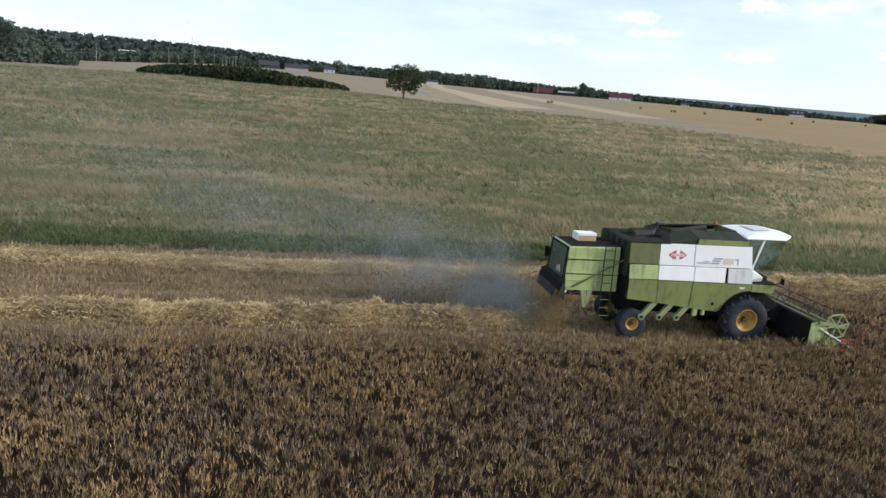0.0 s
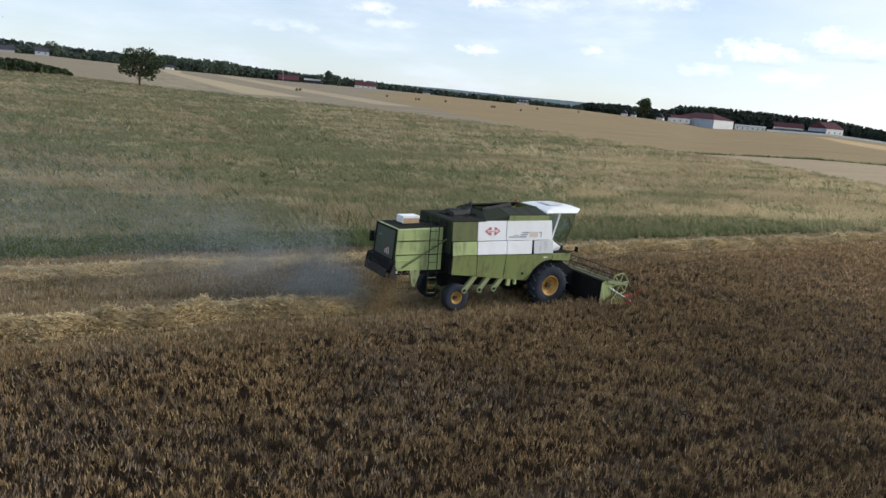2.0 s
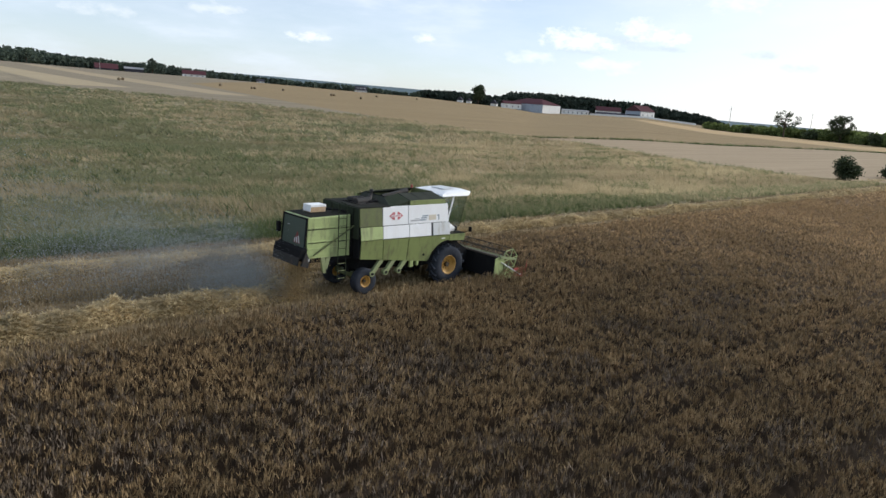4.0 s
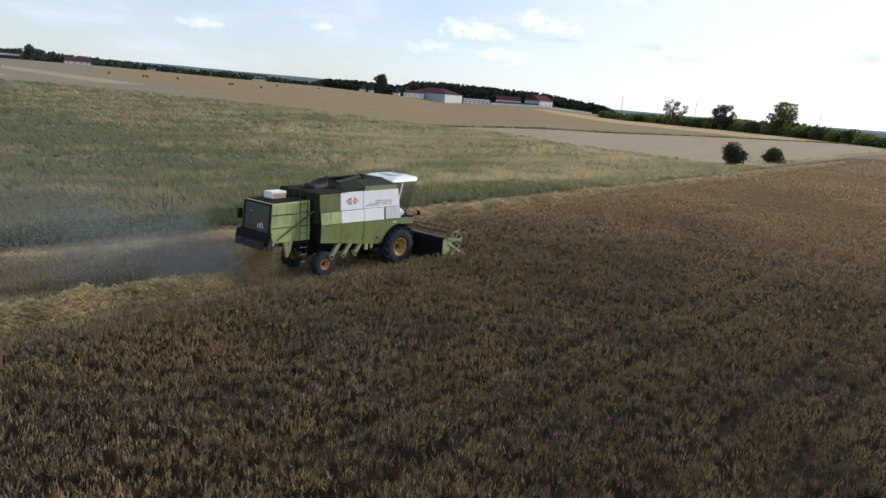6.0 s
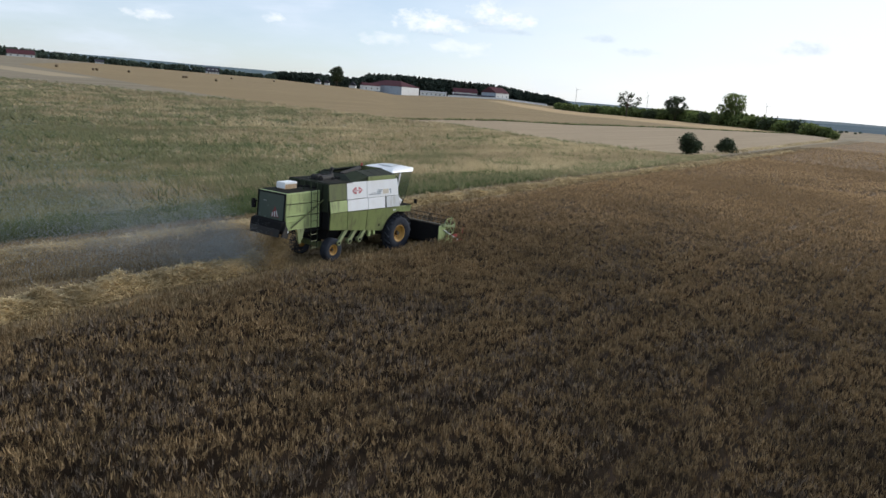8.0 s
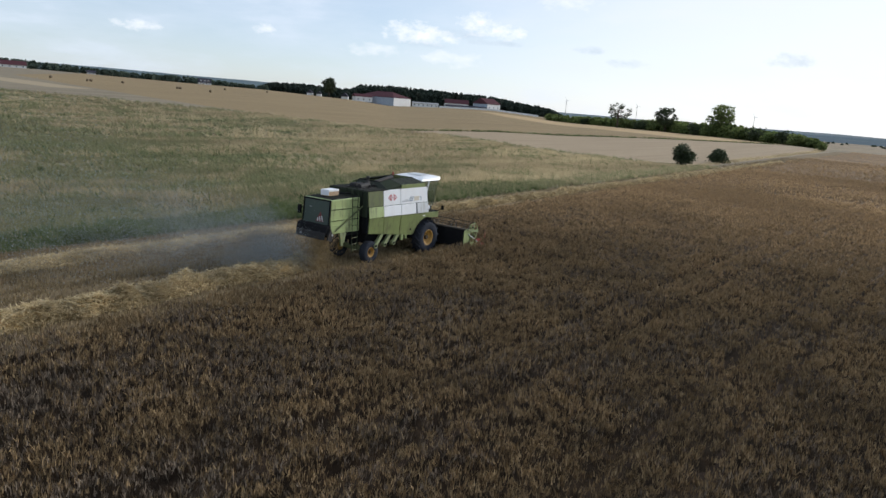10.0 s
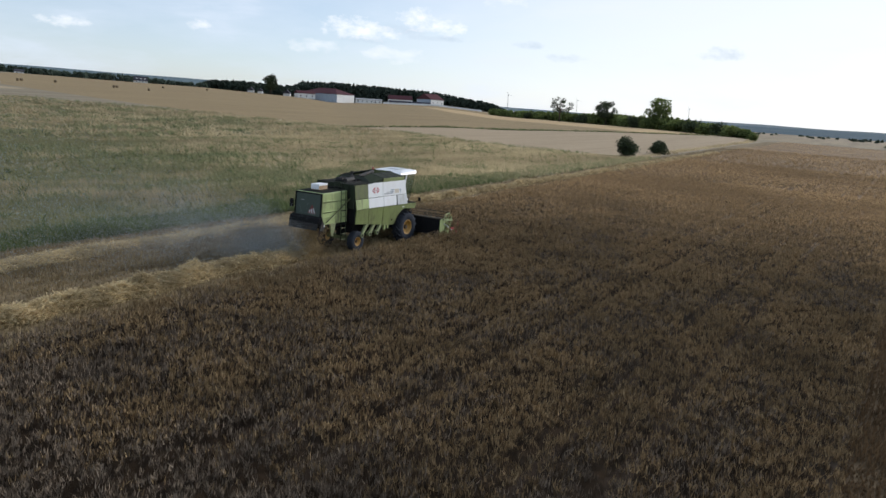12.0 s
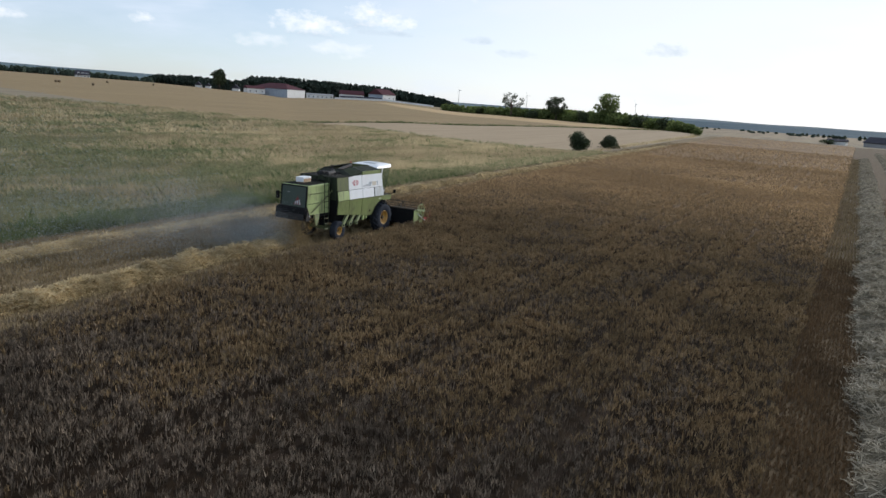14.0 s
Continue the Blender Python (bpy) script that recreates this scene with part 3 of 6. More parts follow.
# side panels of the two flanks: upper row, middle row, lower skirts with the wheel arch
arch = [(-1.10 + 0.0, 1.10)] + [(0.02 - 1.06 * math.cos(a), 0.86 + 1.08 * math.sin(a)) for a in [radians(d) for d in range(16, 91, 12)]] + [(0.05, 1.94)]
for flip in (1, -1):
    ya, yb = (-SIDE, -SIDE + 0.05) if flip == 1 else (SIDE - 0.05, SIDE)
    panel("upper_panel", [(-4.88, 2.84), (-3.745, 2.84), (-3.755, 3.6), (-4.88, 3.6)], M_darkolive, ya, yb, "dull olive engine panel")
    badge_panel = panel("upper_panel", [(-3.73, 2.83), (-2.385, 2.83), (-2.395, 3.6), (-3.735, 3.6)], M_white, ya, yb, "white side panel with a red badge")
    stripe_panel = panel("upper_panel", [(-2.365, 2.82), (-0.03, 2.80), (-0.13, 3.6), (-2.375, 3.6)], M_white, ya, yb, "long white side panel with coloured stripes")
    panel("middle_panel", [(-4.83, 2.30), (-3.73, 2.30), (-3.73, 2.815), (-4.83, 2.815)], M_lime, ya, yb)
    panel("middle_panel", [(-3.715, 2.295), (-2.335, 2.275), (-2.325, 2.805), (-3.705, 2.805)], M_white, ya, yb, "white flap")
    panel("middle_panel", [(-2.315, 2.27), (-1.08, 2.255), (-1.07, 2.795), (-2.305, 2.8)], M_white, ya, yb, "white flap")
    panel("middle_panel", [(-0.97, 2.25), (0.03, 2.235), (0.0, 2.78), (-0.985, 2.79)], M_greywhite, ya, yb, "grey-white flap")
    panel("skirt_panel", [(-4.76, 1.53), (-3.61, 1.405), (-3.7, 2.28), (-4.79, 2.285)], M_olive, ya, yb)
    panel("skirt_panel", [(-3.59, 1.40), (-2.315, 1.235), (-2.315, 2.255), (-3.68, 2.275)], M_olive, ya, yb)
    panel("skirt_panel", [(-2.295, 1.23)] + arch + [(0.05, 2.22), (-2.295, 2.25)], M_olive, ya, yb)
    part("wheel_arch_trim", banked(slab([(p[0] - 0.02, p[1] + 0.03) for p in arch] + [(p[0] + 0.02, p[1] - 0.02) for p in arch[::-1]], "y", ya - 0.015 * flip, ya + 0.02 * flip), flip, *SKIRT), M_black, harv)
    # badge: cross with a pointed lozenge, and stripe decals
    yy = ya - 0.006 * flip if flip == 1 else yb + 0.006
    cx, cz = -3.05, 3.21
    bm = slab([(cx - 0.36, cz), (cx - 0.14, cz - 0.155), (cx + 0.14, cz - 0.155), (cx + 0.36, cz), (cx + 0.14, cz + 0.155), (cx - 0.14, cz + 0.155)], "y", yy - 0.003, yy + 0.003)
    badge = part("badge", banked(bm, flip, *UPPER), M_logo, badge_panel, "red lozenge badge decal")
    yc = yy - 0.006 * flip
    bm = box(cx - 0.065, cx + 0.065, yc - 0.003, yc + 0.003, cz - 0.165, cz + 0.165)
    box(cx - 0.25, cx - 0.065, yc - 0.003, yc + 0.003, cz - 0.045, cz + 0.045, bm=bm)
    box(cx + 0.065, cx + 0.25, yc - 0.003, yc + 0.003, cz - 0.045, cz + 0.045, bm=bm)
    part("badge_cross", banked(bm, flip, *UPPER), M_white, badge, "white cross on the badge")
    for k in range(7):
        bar = box(cx - 0.22 + 0.065 * k, cx - 0.18 + 0.065 * k, yc - 0.005 * flip - 0.003, yc - 0.005 * flip + 0.003, cz - 0.025, cz + 0.025)
        part("badge_bar", banked(bar, flip, *UPPER), M_logo, badge)
    bm = bmesh.new()
    for k in range(3):
        box(-1.62 - 0.06 * k, -1.28 - 0.06 * k, yy - 0.003, yy + 0.003, 3.10 - 0.085 * k, 3.155 - 0.085 * k, bm=bm)
    part("stripe_decal", banked(bm, flip, *UPPER), M_decalblue, stripe_panel, "slate blue stripes")
    part("stripe_decal", banked(box(-1.24, -0.82, yy - 0.003, yy + 0.003, 2.93, 3.15), flip, *UPPER), M_decalbuff, stripe_panel, "faded buff block")
    bm = box(-0.68, -0.63, yy - 0.003, yy + 0.003, 2.92, 3.14)
    box(-0.76, -0.68, yy - 0.003, yy + 0.003, 3.09, 3.14, bm=bm)
    part("stripe_decal", banked(bm, flip, *UPPER), M_decalblue, stripe_panel, "slate blue mark")
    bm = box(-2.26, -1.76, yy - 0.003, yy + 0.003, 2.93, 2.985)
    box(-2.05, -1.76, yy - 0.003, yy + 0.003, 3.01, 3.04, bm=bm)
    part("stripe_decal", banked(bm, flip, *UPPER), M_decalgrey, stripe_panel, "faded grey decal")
    part("sticker", banked(box(-0.42, -0.22, yy - 0.003, yy + 0.003, 2.04, 2.10), flip, *SKIRT), M_white, harv)
    part("filler_hole", banked(rod((-1.37, yy - 0.004, 1.42), (-1.37, yy + 0.004, 1.42), 0.06, seg=16), flip, *SKIRT), M_black, harv)

# inner body behind the panels: dark frame, bulkhead, tank walls
part("inner_frame", box(-4.74, -0.05, -1.13, 1.13, 1.62, 3.54), M_black, harv)
part("rear_bulkhead", slab([(-1.24, 2.35), (1.24, 2.35), (1.24, 3.6), (-1.24, 3.6)], "x", -4.95, -4.86, 0.015), M_soot, harv, "dark olive rear wall of the engine bay")
part("engine_side_duct", box(-4.86, -4.62, -1.24, -0.86, 1.55, 3.5, 0.02), M_black, harv)
for y in (-0.95, -0.45, 0.05, 0.55):
    part("bulkhead_rib", box(-4.985, -4.95, y - 0.015, y + 0.015, 2.4, 3.58), M_deck, harv)

# engine deck with a recessed bay, air filter and radiator
part("engine_deck", box(-4.9, -3.35, -1.24, -0.62, 3.555, 3.625, 0.01), M_deck, harv)
part("engine_deck", box(-4.9, -3.35, 0.7, 1.24, 3.555, 3.625, 0.01), M_deck, harv)
part("engine_deck", box(-4.9, -4.45, -0.62, 0.7, 3.555, 3.62, 0.01), M_deck, harv)
part("bay_floor", box(-4.45, -3.35, -0.62, 0.7, 3.42, 3.47), M_black, harv)
for k in range(6):
    part("deck_slat", box(-4.4 + 0.001 * k, -3.4, -0.55 + 0.22 * k, -0.50 + 0.22 * k, 3.60, 3.64), M_engine, harv)
bm = rod((-4.25, -0.1, 3.66), (-3.55, -0.1, 3.70), 0.15, seg=16)
rod((-3.55, -0.1, 3.7), (-3.4, 0.05, 3.85), 0.07, seg=10, bm=bm)
part("air_filter", bm, M_engine, harv, "sooty cylindrical air filter")
bm = box(-4.2, -3.6, 0.15, 0.6, 3.5, 3.78, 0.03)
for k in range(5):
    box(-4.15 + 0.12 * k, -4.10 + 0.12 * k, 0.2, 0.55, 3.78, 3.81, bm=bm)
part("engine_block", bm, M_engine, harv, "oily engine block")
bm = rod((-3.55, 0.25, 3.6), (-3.2, 0.25, 3.92), 0.06, seg=10)
rod((-3.2, 0.25, 3.9), (-3.2, 0.25, 4.06), 0.055, seg=10, bm=bm)
rod((-3.2, 0.25, 4.04), (-3.2, 0.25, 4.11), 0.10, 0.08, seg=12, bm=bm)
part("exhaust_stack", bm, M_engine, harv, "black exhaust stack with a cap")
bm = rod((-3.95, -0.45, 3.62), (-3.3, -0.25, 3.74), 0.04, seg=8)
rod((-4.3, 0.3, 3.64), (-3.4, -0.5, 3.72), 0.03, seg=8, bm=bm)
part("hose", bm, M_black, harv)

# grain tank: flared walls, hinged lids, open dark bin
bm = slab([(-2.3, 3.6), (-0.28, 3.6), (-0.30, 3.80), (-2.28, 3.80)], "y", -1.24, -1.19, 0.008)
part("tank_wall", bm, M_olive, harv)
part("tank_wall", slab([(-3.3, 3.58), (-0.28, 3.58), (-0.30, 3.80), (-3.28, 3.80)], "y", 1.19, 1.24, 0.008), M_olive, harv)
part("tank_wall", slab([(-1.19, 3.55), (1.19, 3.55), (0.95, 4.02), (-0.35, 4.02)], "x", -0.34, -0.29, 0.008), M_darkolive, harv)
part("tank_wall", hull([(-3.34, -1.2, 3.58), (-3.34, 1.2, 3.58), (-3.30, -1.2, 3.58), (-3.30, 1.2, 3.58), (-3.05, -0.4, 3.84), (-3.0, -0.4, 3.86), (-3.05, 0.98, 3.87), (-3.0, 0.98, 3.89)]), M_lid, harv)
part("tank_flap", hull([(-3.3, -1.2, 3.585), (-2.32, -1.2, 3.60), (-2.32, -1.2, 3.80), (-2.28, -1.17, 3.80), (-2.3, -0.38, 3.98), (-2.98, -0.36, 3.86), (-2.99, -0.33, 3.84), (-2.3, -0.34, 3.95)]), M_soot, harv, "dark olive folding tank side")
lid = part("tank_lid", hull([(-2.28, -1.22, 3.805), (-0.3, -1.22, 3.815), (-0.32, -0.36, 4.0), (-2.28, -0.38, 4.0), (-2.28, -1.20, 3.785), (-0.3, -1.2, 3.795), (-0.32, -0.34, 3.975), (-2.28, -0.36, 3.975)]), M_lid, harv, "dark sloping tank lid in three leaves")
for x in (-1.64, -0.98):
    part("lid_seam", hull([(x - 0.012, -1.21, 3.817), (x + 0.012, -1.21, 3.817), (x - 0.012, -0.38, 4.008), (x + 0.012, -0.38, 4.008), (x, -1.21, 3.80), (x, -0.38, 3.99)]), M_black, lid)
part("tank_rim", rod((-2.98, -0.36, 3.87), (-0.32, -0.35, 4.01), 0.02), M_black, harv)
part("tank_rim", rod((-2.98, 1.0, 3.90), (-0.32, 0.97, 4.0), 0.018), M_lid, harv)
part("tank_rim", rod((-3.0, -0.38, 3.87), (-3.0, 0.98, 3.90), 0.02), M_black, harv)
part("tank_bin", box(-2.9, -0.35, -0.33, 0.98, 3.62, 3.72), M_black, harv)
part("tank_far_wall", hull([(-2.98, 1.0, 3.89), (-0.32, 0.96, 4.0), (-3.28, 1.2, 3.78), (-0.3, 1.2, 3.78), (-2.98, 0.96, 3.87), (-0.32, 0.93, 3.98)]), M_lid, harv)
part("fill_auger", rod((-2.6, 0.3, 3.75), (-1.2, 0.3, 3.98), 0.11, seg=12), M_engine, harv)
part("beacon", rod((-0.55, 0.75, 4.03), (-0.55, 0.75, 4.17), 0.055, 0.045, seg=12), M_red, harv, "small red warning lamp")

# cab: roof, pillars, glass, seat, platform
roof = part("cab_roof", hull([(-0.28, -1.02, 3.84), (1.40, -1.0, 3.84), (1.78, -0.72, 3.96), (1.78, 0.72, 3.96), (1.40, 1.0, 3.84), (-0.28, 1.02, 3.84), (-0.22, -0.96, 3.93), (1.62, -0.86, 4.02), (1.80, 0.0, 4.03), (1.62, 0.86, 4.02), (-0.22, 0.96, 3.98), (0.2, -0.78, 4.05), (1.2, -0.7, 4.1), (1.2, 0.7, 4.1), (0.2, 0.78, 4.07)], 0.02), M_white, harv, "white overhanging cab roof")
part("roof_hatch", hull([(0.32, -0.45, 4.085), (1.05, -0.42, 4.115), (1.05, 0.42, 4.115), (0.32, 0.45, 4.095), (0.36, -0.40, 4.11), (1.0, -0.38, 4.14), (1.0, 0.38, 4.14), (0.36, 0.40, 4.12)]), M_greywhite, roof)
for y in (-0.88, 0.88):
    part("cab_pillar", hull([(0.20, y - 0.03, 2.68), (0.27, y - 0.03, 2.68), (0.52, y - 0.03, 3.86), (0.60, y - 0.03, 3.86), (0.20, y + 0.03, 2.68), (0.27, y + 0.03, 2.68), (0.52, y + 0.03, 3.86), (0.60, y + 0.03, 3.86)]), M_white, harv)
    part("cab_pillar", box(-0.16, -0.08, y - 0.03, y + 0.03, 2.3, 3.86, 0.01), M_white, harv)
    part("side_window", slab([(-0.08, 2.45), (1.03, 2.45), (1.43, 3.85), (-0.08, 3.85)], "y", y - 0.008, y + 0.008), M_glass, harv, "tinted cab side glass")
    part("cab_sill", hull([(-0.1, y - 0.05 * (1 if y < 0 else -1) * 3, 2.24), (0.72, y, 2.24), (-0.1, y - 0.15 * (1 if y < 0 else -1), 2.72), (0.2, y - 0.1 * (1 if y < 0 else -1), 2.72), (0.7, y - 0.1 * (1 if y < 0 else -1), 2.42), (-0.1, y, 2.72), (0.68, y, 2.42), (-0.1, y, 2.24)]), M_white, harv, "white wedge below the cab glass")
part("windscreen", hull([(1.03, -0.86, 2.45), (1.05, -0.86, 2.45), (1.44, -0.86, 3.85), (1.46, -0.86, 3.85), (1.03, 0.86, 2.45), (1.05, 0.86, 2.45), (1.44, 0.86, 3.85), (1.46, 0.86, 3.85)]), M_glass, harv, "forward-leaning tinted windscreen")
part("cab_back", box(-0.2, -0.16, -0.88, 0.88, 2.25, 3.86), M_black, harv)
part("cab_floor", box(-0.16, 0.95, -0.86, 0.86, 2.26, 2.44), M_deck, harv)
bm = box(0.02, 0.5, -0.25, 0.25, 2.62, 2.78, 0.04)
box(0.0, 0.14, -0.25, 0.25, 2.78, 3.4, 0.04, bm=bm)
box(0.12, 0.36, -0.12, 0.12, 2.44, 2.62, bm=bm)
part("driver_seat", bm, M_black, harv)
bm = rod((0.75, 0, 2.44), (0.62, 0, 3.0), 0.03)
rod((0.60, -0.2, 3.02), (0.60, 0.2, 3.02), 0.02, bm=bm)
part("steering_column", bm, M_black, harv)
part("platform", slab([(0.07, 1.93), (1.0, 1.88), (1.06, 2.2), (0.07, 2.215)], "y", -1.3, -0.9, 0.012), M_olive, harv)
part("platform", slab([(0.07, 1.93), (1.0, 1.88), (1.06, 2.2), (0.07, 2.215)], "y", 0.9, 1.3, 0.012), M_olive, harv)
part("platform_deck", box(0.0, 1.04, -1.28, 1.28, 2.205, 2.24), M_deck, harv)
part("headlamp", rod((1.06, -1.12, 2.06), (1.13, -1.12, 2.06), 0.07, seg=14), M_black, harv)
bm = rod((1.0, -1.2, 2.2), (1.2, -1.42, 2.35), 0.018)
box(1.17, 1.22, -1.52, -1.36, 2.28, 2.5, 0.01, bm=bm)
part("mirror", bm, M_black, harv, "small black mirror on an arm")
bm = rod((1.0, 1.2, 2.2), (1.5, 1.9, 2.25), 0.02)
rod((1.5, 1.9, 2.25), (1.55, 1.95, 2.75), 0.018, bm=bm)
box(1.5, 1.56, 1.86, 2.02, 2.55, 2.85, 0.01, bm=bm)
part("mirror", bm, M_black, harv, "black mirror on a long arm")

# straw hood at the rear, with ribs, brace, ladder, deflector
HB = 0.87
hood = part("straw_hood", hull([(-6.97, -HB, 1.70), (-5.04, -HB, 1.67), (-5.04, HB, 1.67), (-6.97, HB, 1.70), (-6.98, -HB, 3.24), (-6.90, -HB + 0.05, 3.28), (-5.06, -HB + 0.05, 3.32), (-5.06, -HB, 3.27), (-6.98, HB, 3.24), (-6.90, HB - 0.05, 3.28), (-5.06, HB - 0.05, 3.32), (-5.06, HB, 3.27), (-7.02, -HB, 2.35), (-7.02, HB, 2.35)]), M_lime, harv, "lime green straw hood with pressed ribs")
part("hood_roof", hull([(-6.9, -HB + 0.04, 3.275), (-4.97, -HB + 0.04, 3.315), (-6.9, HB - 0.04, 3.275), (-4.97, HB - 0.04, 3.315), (-6.88, -HB + 0.07, 3.30), (-4.97, -HB + 0.07, 3.34), (-6.88, HB - 0.07, 3.30), (-4.97, HB - 0.07, 3.34)]), M_deck, hood, "dusty dark hood top")
for s in (-1, 1):
    for z, w in ((2.86, 0.022), (2.33, 0.022), (2.06, 0.018)):
        part("hood_rib", box(-6.99, -5.05, s * HB - 0.022, s * HB + 0.022, z - w, z + w, 0.008), M_lime, hood)
    part("hood_seam", box(-6.99, -5.05, s * HB - 0.012, s * HB + 0.012, 2.795, 2.815), M_black, hood)
    part("hood_seam", box(-6.99, -5.05, s * HB - 0.012, s * HB + 0.012, 2.275, 2.295), M_black, hood)
# black block added to fill the dark gap between hood and body
part("dark_gap_fill", box(-5.06, -4.8, -0.8, 0.8, 1.6, 3.27), M_black, harv)
part("hood_brace", rod((-6.75, -0.93, 1.80), (-4.85, -0.99, 2.93), 0.03), M_darkolive, harv, "olive diagonal brace")
rear = part("rear_door", hull([(-6.98, -0.80, 3.2), (-7.01, -0.80, 3.2), (-7.10, -0.82, 2.1), (-7.06, -0.82, 2.1), (-6.98, 0.80, 3.2), (-7.01, 0.80, 3.2), (-7.10, 0.82, 2.1), (-7.06, 0.82, 2.1)]), M_reardoor, harv, "dark green rear door")
for y in (-0.82, 0.82):
    part("door_frame", hull([(-7.0, y - 0.035, 3.24), (-7.035, y - 0.035, 3.24), (-7.12, y - 0.035, 2.08), (-7.08, y - 0.035, 2.08), (-7.0, y + 0.035, 3.24), (-7.035, y + 0.035, 3.24), (-7.12, y + 0.035, 2.08), (-7.08, y + 0.035, 2.08)]), M_black, rear)
part("door_frame", box(-7.045, -6.99, -0.85, 0.85, 3.2, 3.26, 0.01), M_black, rear)
part("door_handle", rod((-7.09, 0.25, 2.86), (-7.09, 0.42, 2.86), 0.02), M_steel, rear)
# hazard triangle: hatched red plate, leaning with the door
TILT = Matrix(((1, 0, 0.082, -7.262), (0, 1, 0, 0), (0, 0, 1, 0), (0, 0, 0, 1)))
bm = slab([(-0.52, 2.22), (0.0, 2.22), (-0.26, 2.68)], "x", -0.02, 0.004)
bm.transform(TILT)
tri = part("warning_triangle", bm, M_darkred, rear, "faded red slow-vehicle triangle")
for k in range(3):
    bm = slab([(-0.48 + 0.16 * k, 2.24), (-0.42 + 0.16 * k, 2.24), (-0.33 + 0.11 * k, 2.50 - 0.05 * k), (-0.39 + 0.11 * k, 2.50 - 0.05 * k)], "x", -0.03, -0.022)
    bm.transform(TILT)
    part("reflector_bar", bm, M_greywhite, tri)
chop = part("straw_deflector", hull([(-7.05, -0.92, 2.12), (-7.05, 0.98, 2.14), (-7.30, -0.92, 2.06), (-7.30, 0.98, 2.06), (-7.38, -0.92, 1.76), (-7.38, 0.98, 1.76), (-6.98, -0.92, 1.58), (-6.98, 0.98, 1.58)], 0.015), M_black, harv, "black straw chopper housing")
part("deflector_plate", hull([(-7.38, -0.9, 1.78), (-7.38, 0.95, 1.78), (-7.34, -0.9, 1.82), (-7.34, 0.95, 1.82), (-7.42, -0.88, 1.46), (-7.42, 0.93, 1.46), (-7.38, -0.88, 1.48), (-7.38, 0.93, 1.48)]), M_engine, chop)
part("chopper_end", hull([(-7.1, -0.99, 2.0), (-6.95, -0.99, 1.68), (-7.0, -0.99, 1.36), (-7.3, -0.99, 1.46), (-7.1, -0.9, 2.0), (-6.95, -0.9, 1.68), (-7.0, -0.9, 1.36), (-7.3, -0.9, 1.46)]), M_engine, harv)
part("rear_lamp", box(-7.2, -7.04, 0.95, 1.10, 2.45, 2.85, 0.02), M_black, harv, "black rear lamp on the hood corner")
part("rear_lamp_arm", rod((-7.0, 0.85, 2.75), (-7.1, 1.0, 2.75), 0.02), M_black, harv)
part("rear_lamp", box(-7.02, -6.95, -1.0, -0.88, 1.62, 1.72, 0.01), M_greywhite, harv)
part("walker_floor", box(-7.0, -4.7, -0.8, 0.8, 1.5, 1.68), M_black, harv)

lad = part("ladder", rod((-5.66, -1.02, 0.74), (-5.68, -0.98, 3.4), 0.018), M_soot, harv, "thin dark service ladder")
part("ladder_rail", rod((-5.28, -1.02, 0.74), (-5.30, -0.98, 3.4), 0.018), M_soot, lad)
for k in range(9):
    z = 0.8 + 0.3 * k
    part("rung", rod((-5.67, -1.01, z), (-5.29, -1.01, z), 0.016 if z < 1.7 else 0.010), M_darkolive if z < 1.7 else M_soot, lad)
for x in (-5.68, -5.30):
    bm = bmesh.new()
    rod((x, -0.98, 3.38), (x, -0.92, 3.74), 0.018, bm=bm)
    rod((x, -0.92, 3.74), (x, -0.55, 3.76), 0.018, bm=bm)
    rod((x, -0.55, 3.76), (x, -0.5, 3.33), 0.018, bm=bm)
    part("ladder_hoop", bm, M_soot, lad)
bm = rod((-4.98, -0.5, 3.35), (-5.3, -0.45, 3.45), 0.05)
rod((-5.3, -0.45, 3.45), (-5.75, 0.1, 3.42), 0.04, bm=bm)
part("intake_hose", bm, M_black, harv)
for x0, z0, x1, z1 in ((-6.3, 1.7, -6.15, 1.05), (-6.05, 1.68, -6.1, 1.2)):
    bm = hull([(x0 - 0.1, -0.9, z0), (x0 + 0.12, -0.9, z0), (x1 - 0.1, -0.9, z1), (x1 + 0.04, -0.9, z1), (x0 - 0.1, -0.8, z0), (x0 + 0.12, -0.8, z0), (x1 - 0.1, -0.8, z1), (x1 + 0.04, -0.8, z1)], 0.01)
    part("hanger_bracket", bm, M_reel, harv)

# belly, elevator feet, axles
part("belly", hull([(-4.6, -0.8, 1.0), (-4.6, 0.8, 1.0), (0.9, -0.8, 0.75), (0.9, 0.8, 0.75), (-4.6, -1.1, 1.65), (-4.6, 1.1, 1.65), (0.9, -1.0, 1.95), (0.9, 1.0, 1.95)]), M_black, harv)
for x in (-3.72, -3.02, -2.33):
    bm = hull([(x - 0.02, -1.22, 1.42), (x + 0.25, -1.22, 1.42), (x - 0.47, -1.22, 0.86), (x - 0.27, -1.22, 0.80), (x - 0.02, -1.08, 1.42), (x + 0.25, -1.08, 1.42), (x - 0.47, -1.08, 0.86), (x - 0.27, -1.08, 0.80)], 0.015)
    rod((x - 0.37, -1.24, 0.86), (x - 0.37, -1.06, 0.86), 0.125, seg=16, bm=bm)
    foot = part("elevator_foot", bm, M_reel, harv, "dusty green slanting elevator foot with a bolted end")
    part("foot_bearing", rod((x - 0.37, -1.26, 0.86), (x - 0.37, -1.04, 0.86), 0.06, seg=12), M_black, foot)
part("hanger_bracket", box(-2.08, -1.9, -1.22, -1.1, 0.92, 1.22, 0.03), M_lime, harv)
